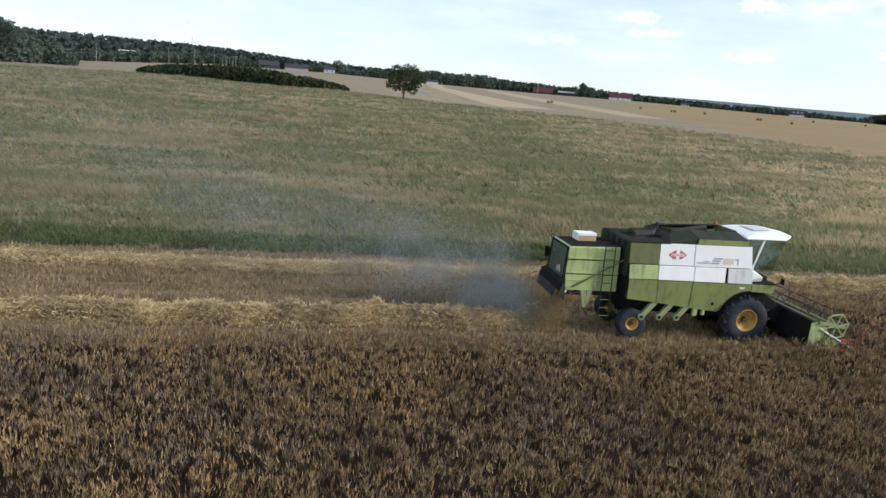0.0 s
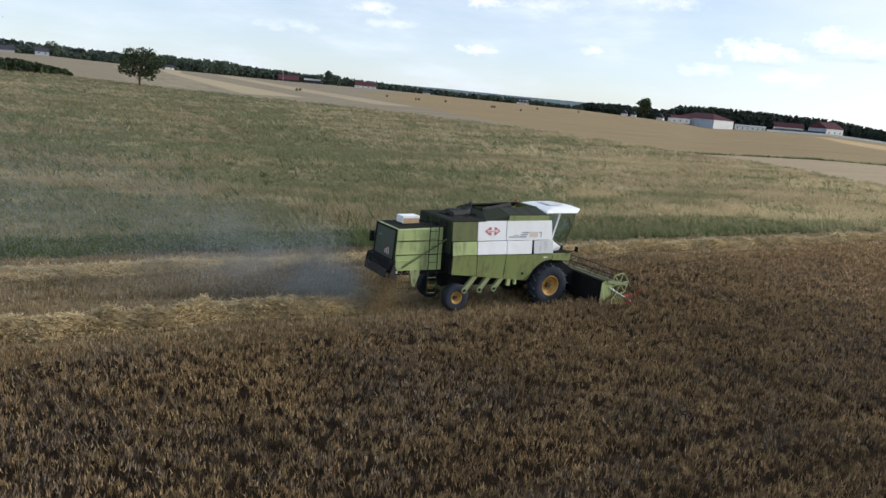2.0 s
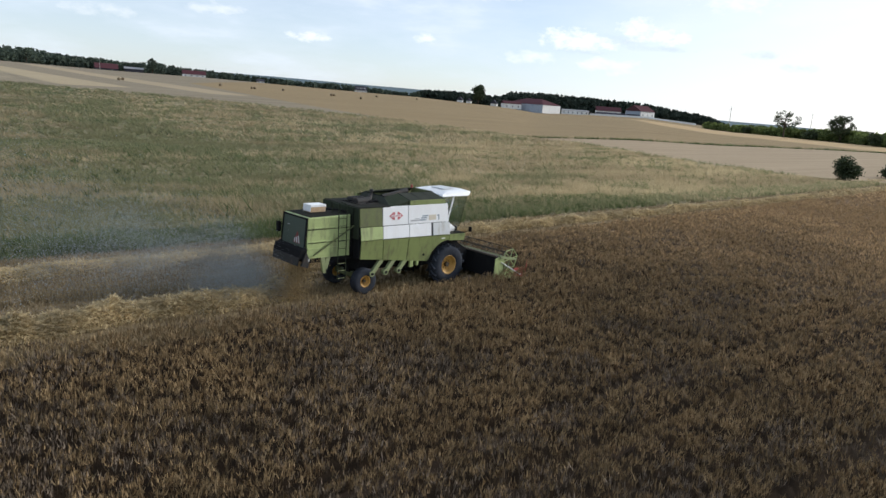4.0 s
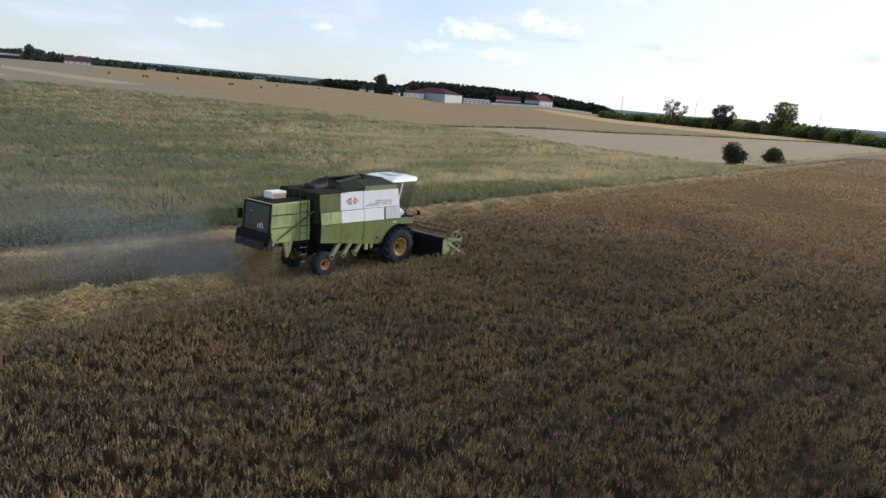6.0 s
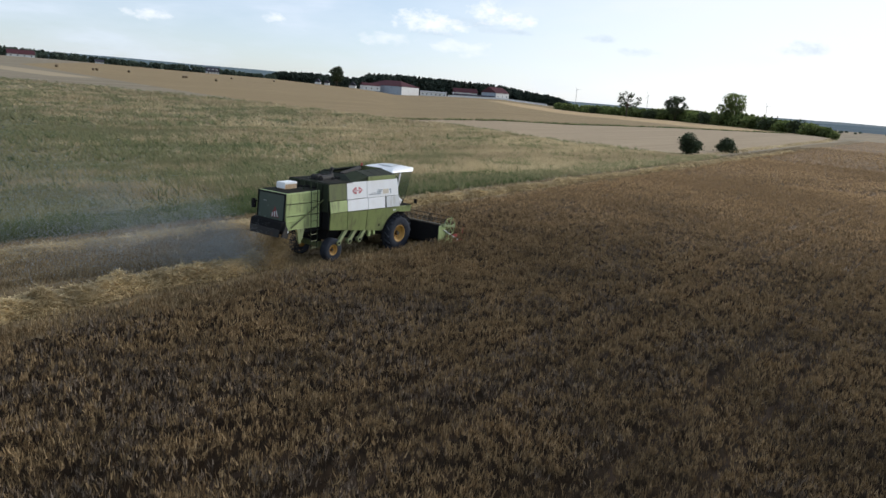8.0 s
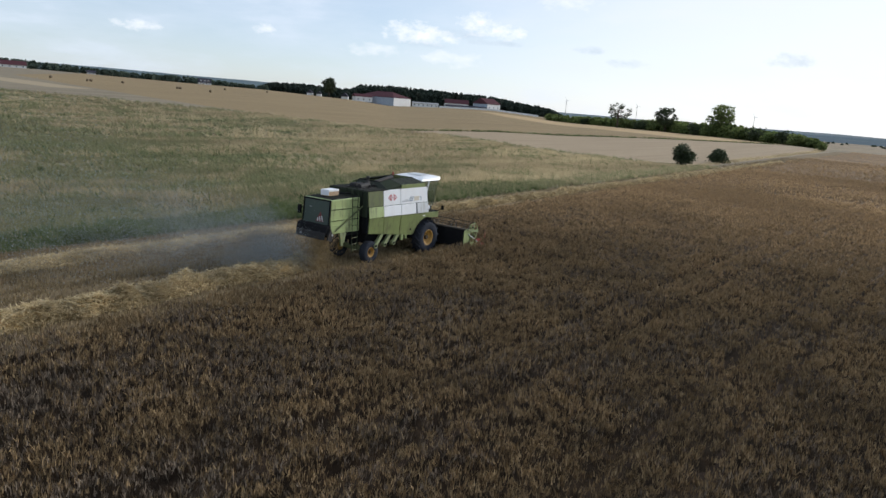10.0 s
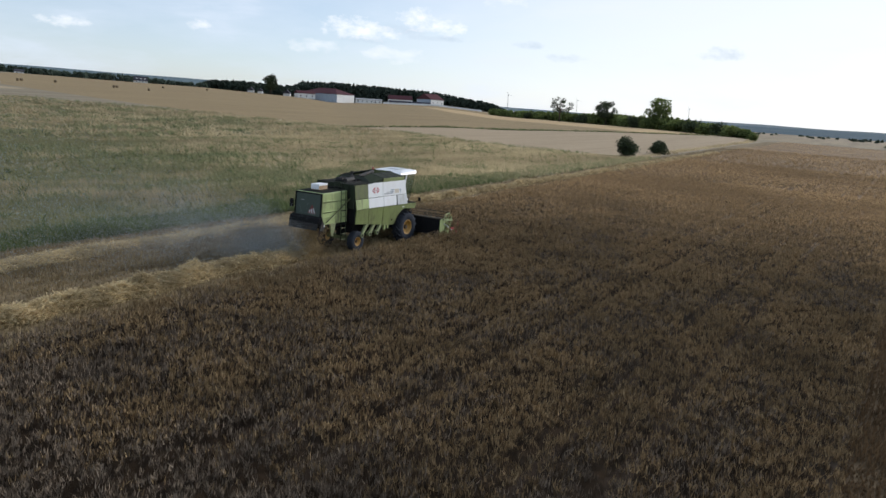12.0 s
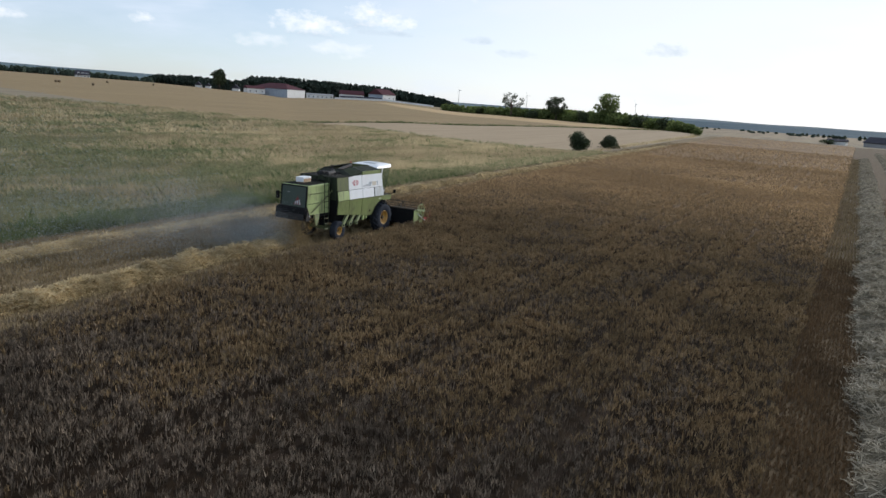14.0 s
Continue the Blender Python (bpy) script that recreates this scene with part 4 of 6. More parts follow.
part("hanger_bracket", box(-1.72, -1.6, -1.22, -1.1, 0.96, 1.2, 0.03), M_lime, harv)
part("front_axle", box(-0.2, 0.2, -1.0, 1.0, 0.75, 1.1, 0.03), M_black, harv)
part("rear_axle", box(-4.47, -4.27, -0.9, 0.9, 0.55, 0.8, 0.03), M_darkolive, harv)
part("axle_post", box(-4.5, -4.2, -0.2, 0.2, 0.75, 1.6), M_black, harv)


def wheel(cx, cy, r, width, rim_r, lugs, side, lug=0.12):
    out = -side          # outward face along y
    h = width / 2
    prof = [(rim_r, -h * 0.72), (rim_r + 0.06, -h * 0.9), (r * 0.82, -h), (r * 0.95, -h * 0.86), (r - 0.02, -h * 0.55), (r - 0.015, 0.0), (r - 0.02, h * 0.55), (r * 0.95, h * 0.86), (r * 0.82, h), (rim_r + 0.06, h * 0.9), (rim_r, h * 0.72), (rim_r, -h * 0.72)]
    c = (cx, cy, r)
    bm = lathe(prof, c, 44)
    treads = []
    for k in range(lugs * 2):
        a = 2 * math.pi * (k + 0.0) / (lugs * 2)
        s = 1 if k % 2 else -1
        own = bmesh.new()
        bmesh.ops.create_cube(own, size=1.0)
        own.transform(Matrix.Translation((0, s * h * 0.42, 0)) @ Matrix.Rotation(s * radians(38), 4, "Z") @ Matrix.Diagonal((0.065, h * 1.2, lug, 1)))
        own.transform(Matrix.Translation(c) @ Matrix.Rotation(a, 4, "Y") @ Matrix.Translation((0, 0, r - 0.01)))
        treads.append(own)
    whl = part("wheel", lathe([(0.0, out * h * 0.15), (rim_r * 0.55, out * h * 0.15), (rim_r * 0.75, out * h * 0.3), (rim_r * 0.93, out * h * 0.3), (rim_r * 0.96, out * h * 0.78), (rim_r + 0.03, out * h * 0.84), (rim_r + 0.03, out * h * 0.7), (rim_r * 0.99, -out * h * 0.7), (rim_r * 0.4, -out * h * 0.3), (0.0, -out * h * 0.3)], c, 40), M_rim, harv, "dirty yellow wheel disc")
    part("tyre", bm, M_rubber, whl, "dusty black farm tyre")
    for own in treads:
        part("tread_lug", own, M_rubber, whl)
    hub = bmesh.new()
    rod((cx, cy, r), (cx, cy + out * h * 0.55, r), rim_r * 0.32, rim_r * 0.25, seg=20, bm=hub)
    for k in range(8):
        a = 2 * math.pi * k / 8
        q = (cx + rim_r * 0.48 * math.cos(a), r + rim_r * 0.48 * math.sin(a))
        rod((q[0], cy + out * h * 0.1, q[1]), (q[0], cy + out * h * 0.24, q[1]), 0.022, seg=6, bm=hub)
    part("hub", hub, M_hub, whl)
    return whl


for s in (1, -1):
    wheel(0.0, -1.22 * s, 0.87, 0.58, 0.40, 16, s)
    wheel(-4.37, -1.0 * s, 0.56, 0.38, 0.22, 0, s)

# feeder and cutting header with its reel
part("feeder_house", hull([(0.6, -0.75, 1.2), (0.6, 0.75, 1.2), (0.6, -0.75, 2.0), (0.6, 0.75, 2.0), (1.85, -0.75, 0.5), (1.85, 0.75, 0.5), (1.85, -0.75, 1.25), (1.85, 0.75, 1.25)]), M_black, harv)
HY0, HY1 = -2.62, 3.45
hd = part("header_back", slab([(1.78, 0.3), (1.86, 0.3), (1.98, 1.18), (1.95, 1.26), (1.80, 1.26)], "y", HY0 + 0.02, HY1 - 0.02, 0.01), M_black, harv, "long black back wall of the cutting header")
part("header_top_beam", box(1.84, 2.02, HY0 + 0.03, HY1 - 0.03, 1.22, 1.32, 0.015), M_dustyreel, hd)
part("header_floor", slab([(1.85, 0.28), (3.0, 0.18), (3.0, 0.21), (1.85, 0.33)], "y", HY0 + 0.03, HY1 - 0.03), M_steel, hd)
part("feed_auger", rod((2.25, HY0 + 0.05, 0.62), (2.25, HY1 - 0.05, 0.62), 0.22, seg=16), M_steel, hd)
part("knife_bar", box(3.0, 3.08, HY0, HY1, 0.17, 0.21), M_steel, hd)
for y0 in (HY0, HY1 - 0.04):
    plate = part("header_end", slab([(1.76, 0.28), (2.9, 0.2), (3.35, 0.22), (3.1, 0.52), (2.55, 0.78), (2.35, 1.16), (2.0, 1.26), (1.78, 1.2)], "y", y0, y0 + 0.04, 0.008), M_lime, harv, "lime header end plate")
    s = -1 if y0 == HY0 else 1
    yo = y0 + (0.02 + 0.05 * s)
    part("divider_rod", rod((2.15, yo, 1.0), (3.55, yo, 0.3), 0.028), M_greywhite, plate, "pale lifting rod")
    part("divider_point", hull([(3.1, y0 - 0.02, 0.2), (3.1, y0 + 0.06, 0.2), (3.1, y0 + 0.02, 0.62), (4.0, y0 + 0.02, 0.5), (3.95, y0 - 0.05, 0.2), (3.95, y0 + 0.09, 0.2), (3.6, y0 + 0.02, 0.64)]), M_red, plate, "red crop divider point")
    part("divider_arm", hull([(3.88, y0 - 0.01, 0.28), (3.96, y0 - 0.01, 0.28), (4.02, y0 - 0.01, 1.02), (4.07, y0 + 0.03, 1.02), (3.88, y0 + 0.05, 0.28), (3.96, y0 + 0.05, 0.28)]), M_red, plate, "red upright divider blade")
    part("reel_arm", hull([(2.05, yo - 0.03, 1.18), (2.05, yo - 0.03, 1.3), (3.15, yo - 0.03, 1.02), (3.15, yo - 0.03, 1.12), (2.05, yo + 0.03, 1.18), (2.05, yo + 0.03, 1.3), (3.15, yo + 0.03, 1.02), (3.15, yo + 0.03, 1.12)]), M_reel, plate, "green reel arm")
    bm = rod((2.45, yo, 0.6), (2.75, yo, 1.12), 0.03)
    rod((2.1, yo, 0.45), (2.7, yo - 0.02 * s, 0.85), 0.022, bm=bm)
    rod((2.35, yo, 0.35), (2.35, yo, 1.0), 0.02, bm=bm)
    part("reel_ram", bm, M_darkolive, plate)
reel_c, reel_r = (2.92, 1.06), 0.50
reel = part("reel_shaft", rod((reel_c[0], HY0 + 0.12, reel_c[1]), (reel_c[0], HY1 - 0.12, reel_c[1]), 0.06, seg=12), M_reel, harv, "dusty green pick-up reel")
tips = [(reel_c[0] + reel_r * math.cos(radians(60 * k + 12)), reel_c[1] + reel_r * math.sin(radians(60 * k + 12))) for k in range(6)]
for y in np.linspace(HY0 + 0.14, HY1 - 0.14, 5):
    bm = bmesh.new()
    for k in range(6):
        rod((reel_c[0], y, reel_c[1]), (tips[k][0], y, tips[k][1]), 0.022, seg=6, bm=bm)
        q = tips[(k + 1) % 6]
        rod((tips[k][0], y, tips[k][1]), (q[0], y, q[1]), 0.02, seg=6, bm=bm)
    part("reel_spider", bm, M_lime if abs(y - 0.415) > 2.5 else M_dustyreel, reel, "six-sided reel frame")
for k in range(6):
    bar = part("reel_bar", rod((tips[k][0], HY0 + 0.14, tips[k][1]), (tips[k][0], HY1 - 0.14, tips[k][1]), 0.022, seg=6), M_dustyreel, reel)
    bm = bmesh.new()
    for y in np.arange(HY0 + 0.2, HY1 - 0.2, 0.3):
        rod((tips[k][0], y, tips[k][1]), (tips[k][0] - 0.05, y, tips[k][1] - 0.2), 0.008, seg=4, bm=bm)
    tagged(part("reel_tines", bm, M_steel, bar), kind="stuff")

bm = hull([(2.95, HY1 - 0.05, 1.2), (3.05, HY1 - 0.05, 1.2), (3.1, HY1 - 0.05, 1.85), (3.2, HY1 - 0.05, 1.85), (2.95, HY1, 1.2), (3.2, HY1, 1.85)])
part("header_marker", bm, M_black, harv, "dark upright marker at the header end")

# a carton lying on the hood
crate = thing("carton", "white-topped brown cardboard box lying on the straw hood", "box", (-6.08, 0.12, 3.335), 3)
part("carton_body", box(-0.36, 0.36, -0.24, 0.24, 0.0, 0.26, 0.015), M_carton, crate)
part("carton_lid", box(-0.37, 0.37, -0.25, 0.25, 0.20, 0.295, 0.012), M_white, crate, "white lid")
part("carton_side", box(-0.372, -0.355, -0.25, 0.25, 0.03, 0.21, 0.004), M_white, crate, "white end")

# ---- fields: grain, stubble, straw, wild grass ----
rng = np.random.RandomState(11)


def stuff(name, sets, label, category, parts_of=None):
    """One mesh of countless pieces; sets: (verts, faces, material)."""
    kept = []
    for v, f, _ in sets:
        used = np.unique(f)
        back = np.zeros(len(v), np.int64)
        back[used] = np.arange(len(used))
        kept.append((v[used], back[f]))
    v, f = merged(kept)
    me = raw_mesh(name, v, f, sets[0][2])
    mats = [sets[0][2]]
    index = np.zeros(len(f), np.int32)
    o = 0
    for s in sets:
        if s[2] not in mats:
            mats.append(s[2])
            me.materials.append(s[2])
        index[o:o + len(s[1])] = mats.index(s[2])
        o += len(s[1])
    me.polygons.foreach_set("material_index", index)
    return tagged(new(name, me), label, category, kind="stuff")


# tufts of bristly ears: slivers that fan out of one stalk, widest near the nodding tip
def ear_fan(seed, blades):
    r = np.random.RandomState(seed)
    v, f = [(0.0, 0.0, 0.0)], []
    for k in range(blades):
        a, q, h = 2.4 * k + r.uniform(-0.5, 0.5), r.uniform(0.3, 1.0), r.uniform(0.72, 1.05)
        b = a + r.uniform(-1, 1)
        tip = (q * math.cos(a), q * math.sin(a), h)
        v += [(tip[0] * 0.62 + 0.19 * math.sin(b), tip[1] * 0.62 - 0.19 * math.cos(b), h * 0.62), tip]
        f.append((0, 2 * k + 1, 2 * k + 2))
    return v, f


FANS = [ear_fan(3, 3), ear_fan(4, 3), ear_fan(5, 3)]
EAR_V, EAR_F = [(-0.5, 0.0, 0.0), (0.5, 0.0, 0.12), (0.5, 0.3, 1.0)], [(0, 1, 2)]


def tram(x, y):
    """Wheelings of the sprayer: 0 in them, 1 outside."""
    out = np.ones_like(x)
    for y0 in (-14.0, -15.9, -19.6, -21.3):
        dy = y - (y0 - 0.062 * (x - 5.0))
        out = np.minimum(out, np.clip(np.abs(dy) / 0.3 - 0.15, 0, 1))
    rows = np.abs(((y + 0.062 * x) / 2.35) % 1.0 - 0.5) * 2.35
    return np.minimum(out, 0.8 + 0.2 * np.clip(rows / 0.25, 0, 1))


def grain(x0, x1, per_m2, spread, long, ears=0):
    yl, yh = right_edge(x1) if x1 < 370 else -50.0, CUT_TO + 6 * max(0, x1) / 365
    n = int((x1 - x0) * (yh - yl) * per_m2)
    cx, cy = rng.uniform(x0, x1, n), rng.uniform(yl, yh, n)
    cy = np.round(cy / 0.19) * 0.19 + rng.normal(0, 0.06, n)            # drill rows
    ragged = 0.25 * (patchy(cx, cy, 0.9) - 0.5)
    left = np.where(cx > 2.7, CUT_TO + 5.4 * np.clip(cx, 0, None) / 365, CROP_EDGE) + ragged
    keep = (cy < left) & (cy > right_edge(cx) + ragged)
    # the reel and table stand over cut ground
    keep &= ~((cx > 1.6) & (cx < 3.3) & (cy > -2.85))
    thin = 0.80 + 0.20 * np.clip(patchy(cx, cy, 1.1) * 1.3, 0, 1)
    keep &= rng.rand(n) < thin * (1 - np.interp(cx, [14, 45], [0.55, 0.1]) * (1 - tram(cx, cy)))
    cx, cy = cx[keep], cy[keep]
    m = len(cx)
    high = 0.50 + 0.12 * patchy(cx + 9, cy, 2.3) + 0.25 * patchy(cx, cy + 5, 0.33) - 0.05 + rng.normal(0, 0.05, m)
    high *= 0.72 + 0.28 * tram(cx, cy)
    w, L = spread * rng.uniform(0.7, 1.35, m), long * rng.uniform(0.75, 1.3, m)
    at = np.stack([cx, cy, land(cx, cy) + high - L], -1)
    lean, to, turn = np.abs(rng.normal(0.05, 0.22, m)), rng.normal(2.4, 1.6, m), rng.uniform(0, 6.28, m)
    # far sunlight put into colour: more golden plants along the field; grey ones grow in drifts
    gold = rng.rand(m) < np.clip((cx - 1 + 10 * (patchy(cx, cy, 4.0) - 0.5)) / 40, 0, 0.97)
    # last term thickens the grey below x = -22: backlit shade as plant colour
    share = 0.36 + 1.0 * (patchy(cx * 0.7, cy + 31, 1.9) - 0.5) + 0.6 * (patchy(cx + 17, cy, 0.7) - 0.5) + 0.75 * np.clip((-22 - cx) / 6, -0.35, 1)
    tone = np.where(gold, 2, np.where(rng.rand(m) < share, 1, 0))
    shape, sets = rng.randint(0, len(FANS), m), []
    if ears:
        e = lambda a: np.repeat(a, ears)
        k = m * ears
        top = np.stack([e(cx) + rng.normal(0, spread * 0.5, k), e(cy) + rng.normal(0, spread * 0.5, k), e(at[:, 2] + L) + rng.uniform(-0.05, 0.03, k) - 0.11], -1)
        ew = (0.006 + spread * 0.30) * rng.uniform(0.7, 1.4, k)
        v, f = sown(EAR_V, EAR_F, top, rng.uniform(0, 6.28, k), np.stack([ew, ew, (0.09 + 0.6 * spread) * rng.uniform(0.7, 1.3, k)], -1), np.abs(rng.normal(0.1, 0.35, k)), rng.uniform(0, 6.28, k))
        kind = e(tone)
        sets += [(v, f[kind == i], mat) for i, mat in enumerate((M_ear, M_eargrey, M_cropsunlit))]
    # stalk fans are darker than the ears, which deepens the gaps between tufts
    for i, mat in enumerate((M_crop, M_cropgrey, M_croplow if ears else M_cropsunlit)):
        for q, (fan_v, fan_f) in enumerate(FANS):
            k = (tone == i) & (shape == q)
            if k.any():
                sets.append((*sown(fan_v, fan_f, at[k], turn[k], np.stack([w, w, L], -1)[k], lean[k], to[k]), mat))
    return sets


def canopy(x0, x1, step, z, rough, skin=M_croptangle):
    """The tangle below the ears, as a lumpy skin; near skins hold the stalks' shade in their colour."""
    xs = np.arange(x0, x1 + step, step)
    us = np.linspace(0, 1, int(28 / step) + 2)
    X, U = np.meshgrid(xs, us, indexing="ij")
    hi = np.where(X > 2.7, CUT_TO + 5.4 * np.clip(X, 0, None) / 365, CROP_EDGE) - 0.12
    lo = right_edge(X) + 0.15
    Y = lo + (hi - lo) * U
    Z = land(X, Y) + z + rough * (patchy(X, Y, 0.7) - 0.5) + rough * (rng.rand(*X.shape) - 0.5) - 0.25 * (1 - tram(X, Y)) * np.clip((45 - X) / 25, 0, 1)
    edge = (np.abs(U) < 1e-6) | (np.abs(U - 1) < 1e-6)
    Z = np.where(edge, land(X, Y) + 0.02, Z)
    n, k = X.shape
    a = (np.arange(n - 1)[:, None] * k + np.arange(k - 1)[None]).ravel()
    f = np.concatenate([np.stack([a, a + k, a + k + 1], -1), np.stack([a, a + k + 1, a + 1], -1)])
    mid = X.ravel()[a]
    ok = np.tile(~((mid > 1.0) & (mid < 3.4) & (Y.ravel()[a] > -3.4)), 2)
    return np.stack([X, Y, Z], -1).reshape(-1, 3), f[ok], skin


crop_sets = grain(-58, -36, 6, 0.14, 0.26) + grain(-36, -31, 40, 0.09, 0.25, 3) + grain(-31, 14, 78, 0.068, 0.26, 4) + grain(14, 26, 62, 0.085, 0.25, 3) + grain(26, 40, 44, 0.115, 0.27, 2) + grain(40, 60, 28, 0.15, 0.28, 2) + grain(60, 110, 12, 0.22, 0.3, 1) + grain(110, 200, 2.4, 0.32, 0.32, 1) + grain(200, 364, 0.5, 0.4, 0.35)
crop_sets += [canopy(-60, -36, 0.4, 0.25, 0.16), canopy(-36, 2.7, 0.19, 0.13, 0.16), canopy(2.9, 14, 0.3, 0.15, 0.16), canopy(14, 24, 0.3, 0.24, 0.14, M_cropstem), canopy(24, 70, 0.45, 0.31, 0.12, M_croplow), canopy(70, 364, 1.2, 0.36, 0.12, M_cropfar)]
stuff("grain_crop", crop_sets, "ripe brown grain standing in drilled rows", "grain crop")

# stubble left by the header
BLADE_V, BLADE_F = [(-0.5, 0, 0), (0.5, 0, 0), (0.1, 0, 1.0)], [(0, 1, 2)]


def stubble(x0, x1, y0, y1, row, per_m, high, wide, slope=0.0, material=M_stubble, stray=0.022):
    rows = np.arange(y0, y1, row)
    n = int((x1 - x0) * per_m)
    x = rng.uniform(x0, x1, (len(rows), n))
    y = rows[:, None] + rng.normal(0, stray, x.shape)
    x, y = x.ravel(), y.ravel() + slope * (x.ravel() + 8.0)
    k = rng.rand(len(x)) < (0.2 if stray < 0.03 else 0.75) + 1.3 * np.clip(patchy(x / 3.0, y, 0.45) - 0.2, 0, 1)
    x, y = x[k], y[k]
    h = high * rng.uniform(0.5, 1.25, len(x)) * (0.45 + 0.9 * patchy(x / 3.0, y, 0.6))
    at = np.stack([x, y, land(x, y)], -1)
    w = np.full(len(x), wide)
    return (*sown(BLADE_V, BLADE_F, at, rng.uniform(0, 6.28, len(x)), np.stack([w, w, h], -1), rng.normal(0, 0.35, len(x)), rng.uniform(0, 6.28, len(x))), material)


stuff("stubble", [stubble(-56, 3, CROP_EDGE, 10, 0.17, 40, 0.20, 0.045), stubble(3, 60, CUT_TO, 10, 0.2, 16, 0.19, 0.055), stubble(60, 200, 5, 12, 0.35, 4, 0.2, 0.1)], "short pale stubble in drilled rows behind the header", "stubble")
stuff("stubble", [stubble(-50, 12, -27.4, -24.2, 0.14, 40, 0.17, 0.045, -0.073, M_cutstem, 0.032), stubble(8, 50, -27.4, -24.4, 0.19, 22, 0.19, 0.06, -0.073, M_stubble, 0.032), stubble(50, 190, -27.4, -24.6, 0.3, 9, 0.22, 0.1, -0.073, M_stubble, 0.06), stubble(-50, 60, -38, -28.5, 0.2, 8, 0.2, 0.05, -0.073, M_cutstem)], "short stubble beside the standing grain", "stubble")


def windrow(name, x0, x1, centre, wide, high, per_m, straw_len, material, label, lump=1.2):
    """A swath of loose straw: a lumpy ridge buried in strands."""
    step = 0.16
    xs = np.arange(x0, x1, step)
    us = np.linspace(-1, 1, 11)
    X, U = np.meshgrid(xs, us, indexing="ij")
    swell = 0.55 + 0.75 * patchy(X, X * 0 + x0, lump) * (0.35 + 1.2 * patchy(X, U * 3, 0.33))
    side = (patchy(X, X * 0 + 40, 1.9) - 0.5) * 0.6
    Y = centre(X) + side + U * wide / 2 * (0.85 + 0.35 * patchy(X, U + 9, 0.8))
    prof = np.clip(1 - U ** 2, 0, 1) ** 0.8
    Z = land(X, Y) + high * swell * prof * (0.8 + 0.4 * rng.rand(*X.shape))
    n, k = X.shape
    a = (np.arange(n - 1)[:, None] * k + np.arange(k - 1)[None]).ravel()
    f = np.concatenate([np.stack([a, a + k, a + k + 1], -1), np.stack([a, a + k + 1, a + 1], -1)])
    body = (np.stack([X, Y, Z], -1).reshape(-1, 3), f, M_greybed if material is M_greystraw else M_strawbed)
    m = int((x1 - x0) * per_m)
    i, j = rng.randint(0, n, m), rng.randint(0, k, m)
    c = np.stack([X[i, j] + rng.uniform(-0.1, 0.1, m), Y[i, j] + rng.uniform(-0.09, 0.09, m), Z[i, j] + rng.uniform(-0.03, 0.11, m)], -1)
    a1 = rng.uniform(0, 6.28, m)
    dip = rng.normal(0, 0.35, m)
    L = straw_len * rng.uniform(0.5, 1.3, m)
    d = np.stack([np.cos(a1) * L, np.sin(a1) * L, dip * L], -1) / 2
    s = np.stack([-np.sin(a1), np.cos(a1), rng.normal(0, 0.6, m)], -1) * 0.013 * (straw_len / 0.35)
    v = np.stack([c - d - s, c + d, c - d + s], 1).reshape(-1, 3)
    strands = (v, np.arange(m * 3).reshape(-1, 3), material)
    return stuff(name, [body, strands], label, "straw")


windrow("straw_windrow", -58, -7.2, lambda x: 0.45 + 0 * x, 1.4, 0.40, 2000, 0.36, M_straw, "golden swath of loose straw dropped on the stubble", 0.55)
windrow("straw_windrow", -56, 8, lambda x: 7.6 + 0 * x, 1.7, 0.17, 700, 0.4, M_straw, "thin scattered straw over the stubble")
windrow("straw_windrow", 8, 70, lambda x: 7.4 + 0 * x, 1.15, 0.36, 480, 0.42, M_straw, "golden straw swath along the field margin", 1.1)
windrow("straw_windrow", 70, 160, lambda x: 7.4 - 0.004 * (x - 70), 1.3, 0.45, 120, 0.6, M_straw, "golden straw swath along the far field margin", 1.6)
windrow("straw_windrow", -55, 190, lambda x: right_edge(x) - 2.8, 2.0, 0.5, 330, 0.45, M_greystraw, "greying straw swath beside the standing grain", 0.7)
windrow("straw_windrow", 30, 260, lambda x: right_edge(x) - 7.5, 2.0, 0.4, 15, 0.9, M_greystraw, "greying straw swath further into the cut field", 2.0)

# wild grass and the green verge
TUFT_V = [(-0.06, 0.03, 0), (0.06, -0.03, 0), (0.45, 0.30, 0.95), (-0.07, 0, 0), (0.04, 0.06, 0), (-0.5, 0.25, 0.85), (0, -0.06, 0), (0.05, 0.06, 0), (0.10, -0.55, 1.0), (-0.04, 0.05, 0), (0.06, -0.02, 0), (-0.12, 0.1, 1.12), (-0.06, -0.05, 0), (0.06, 0, 0), (0.30, -0.25, 0.75)]
TUFT_F = [(0, 1, 2), (3, 4, 5), (6, 7, 8), (9, 10, 11), (12, 13, 14)]


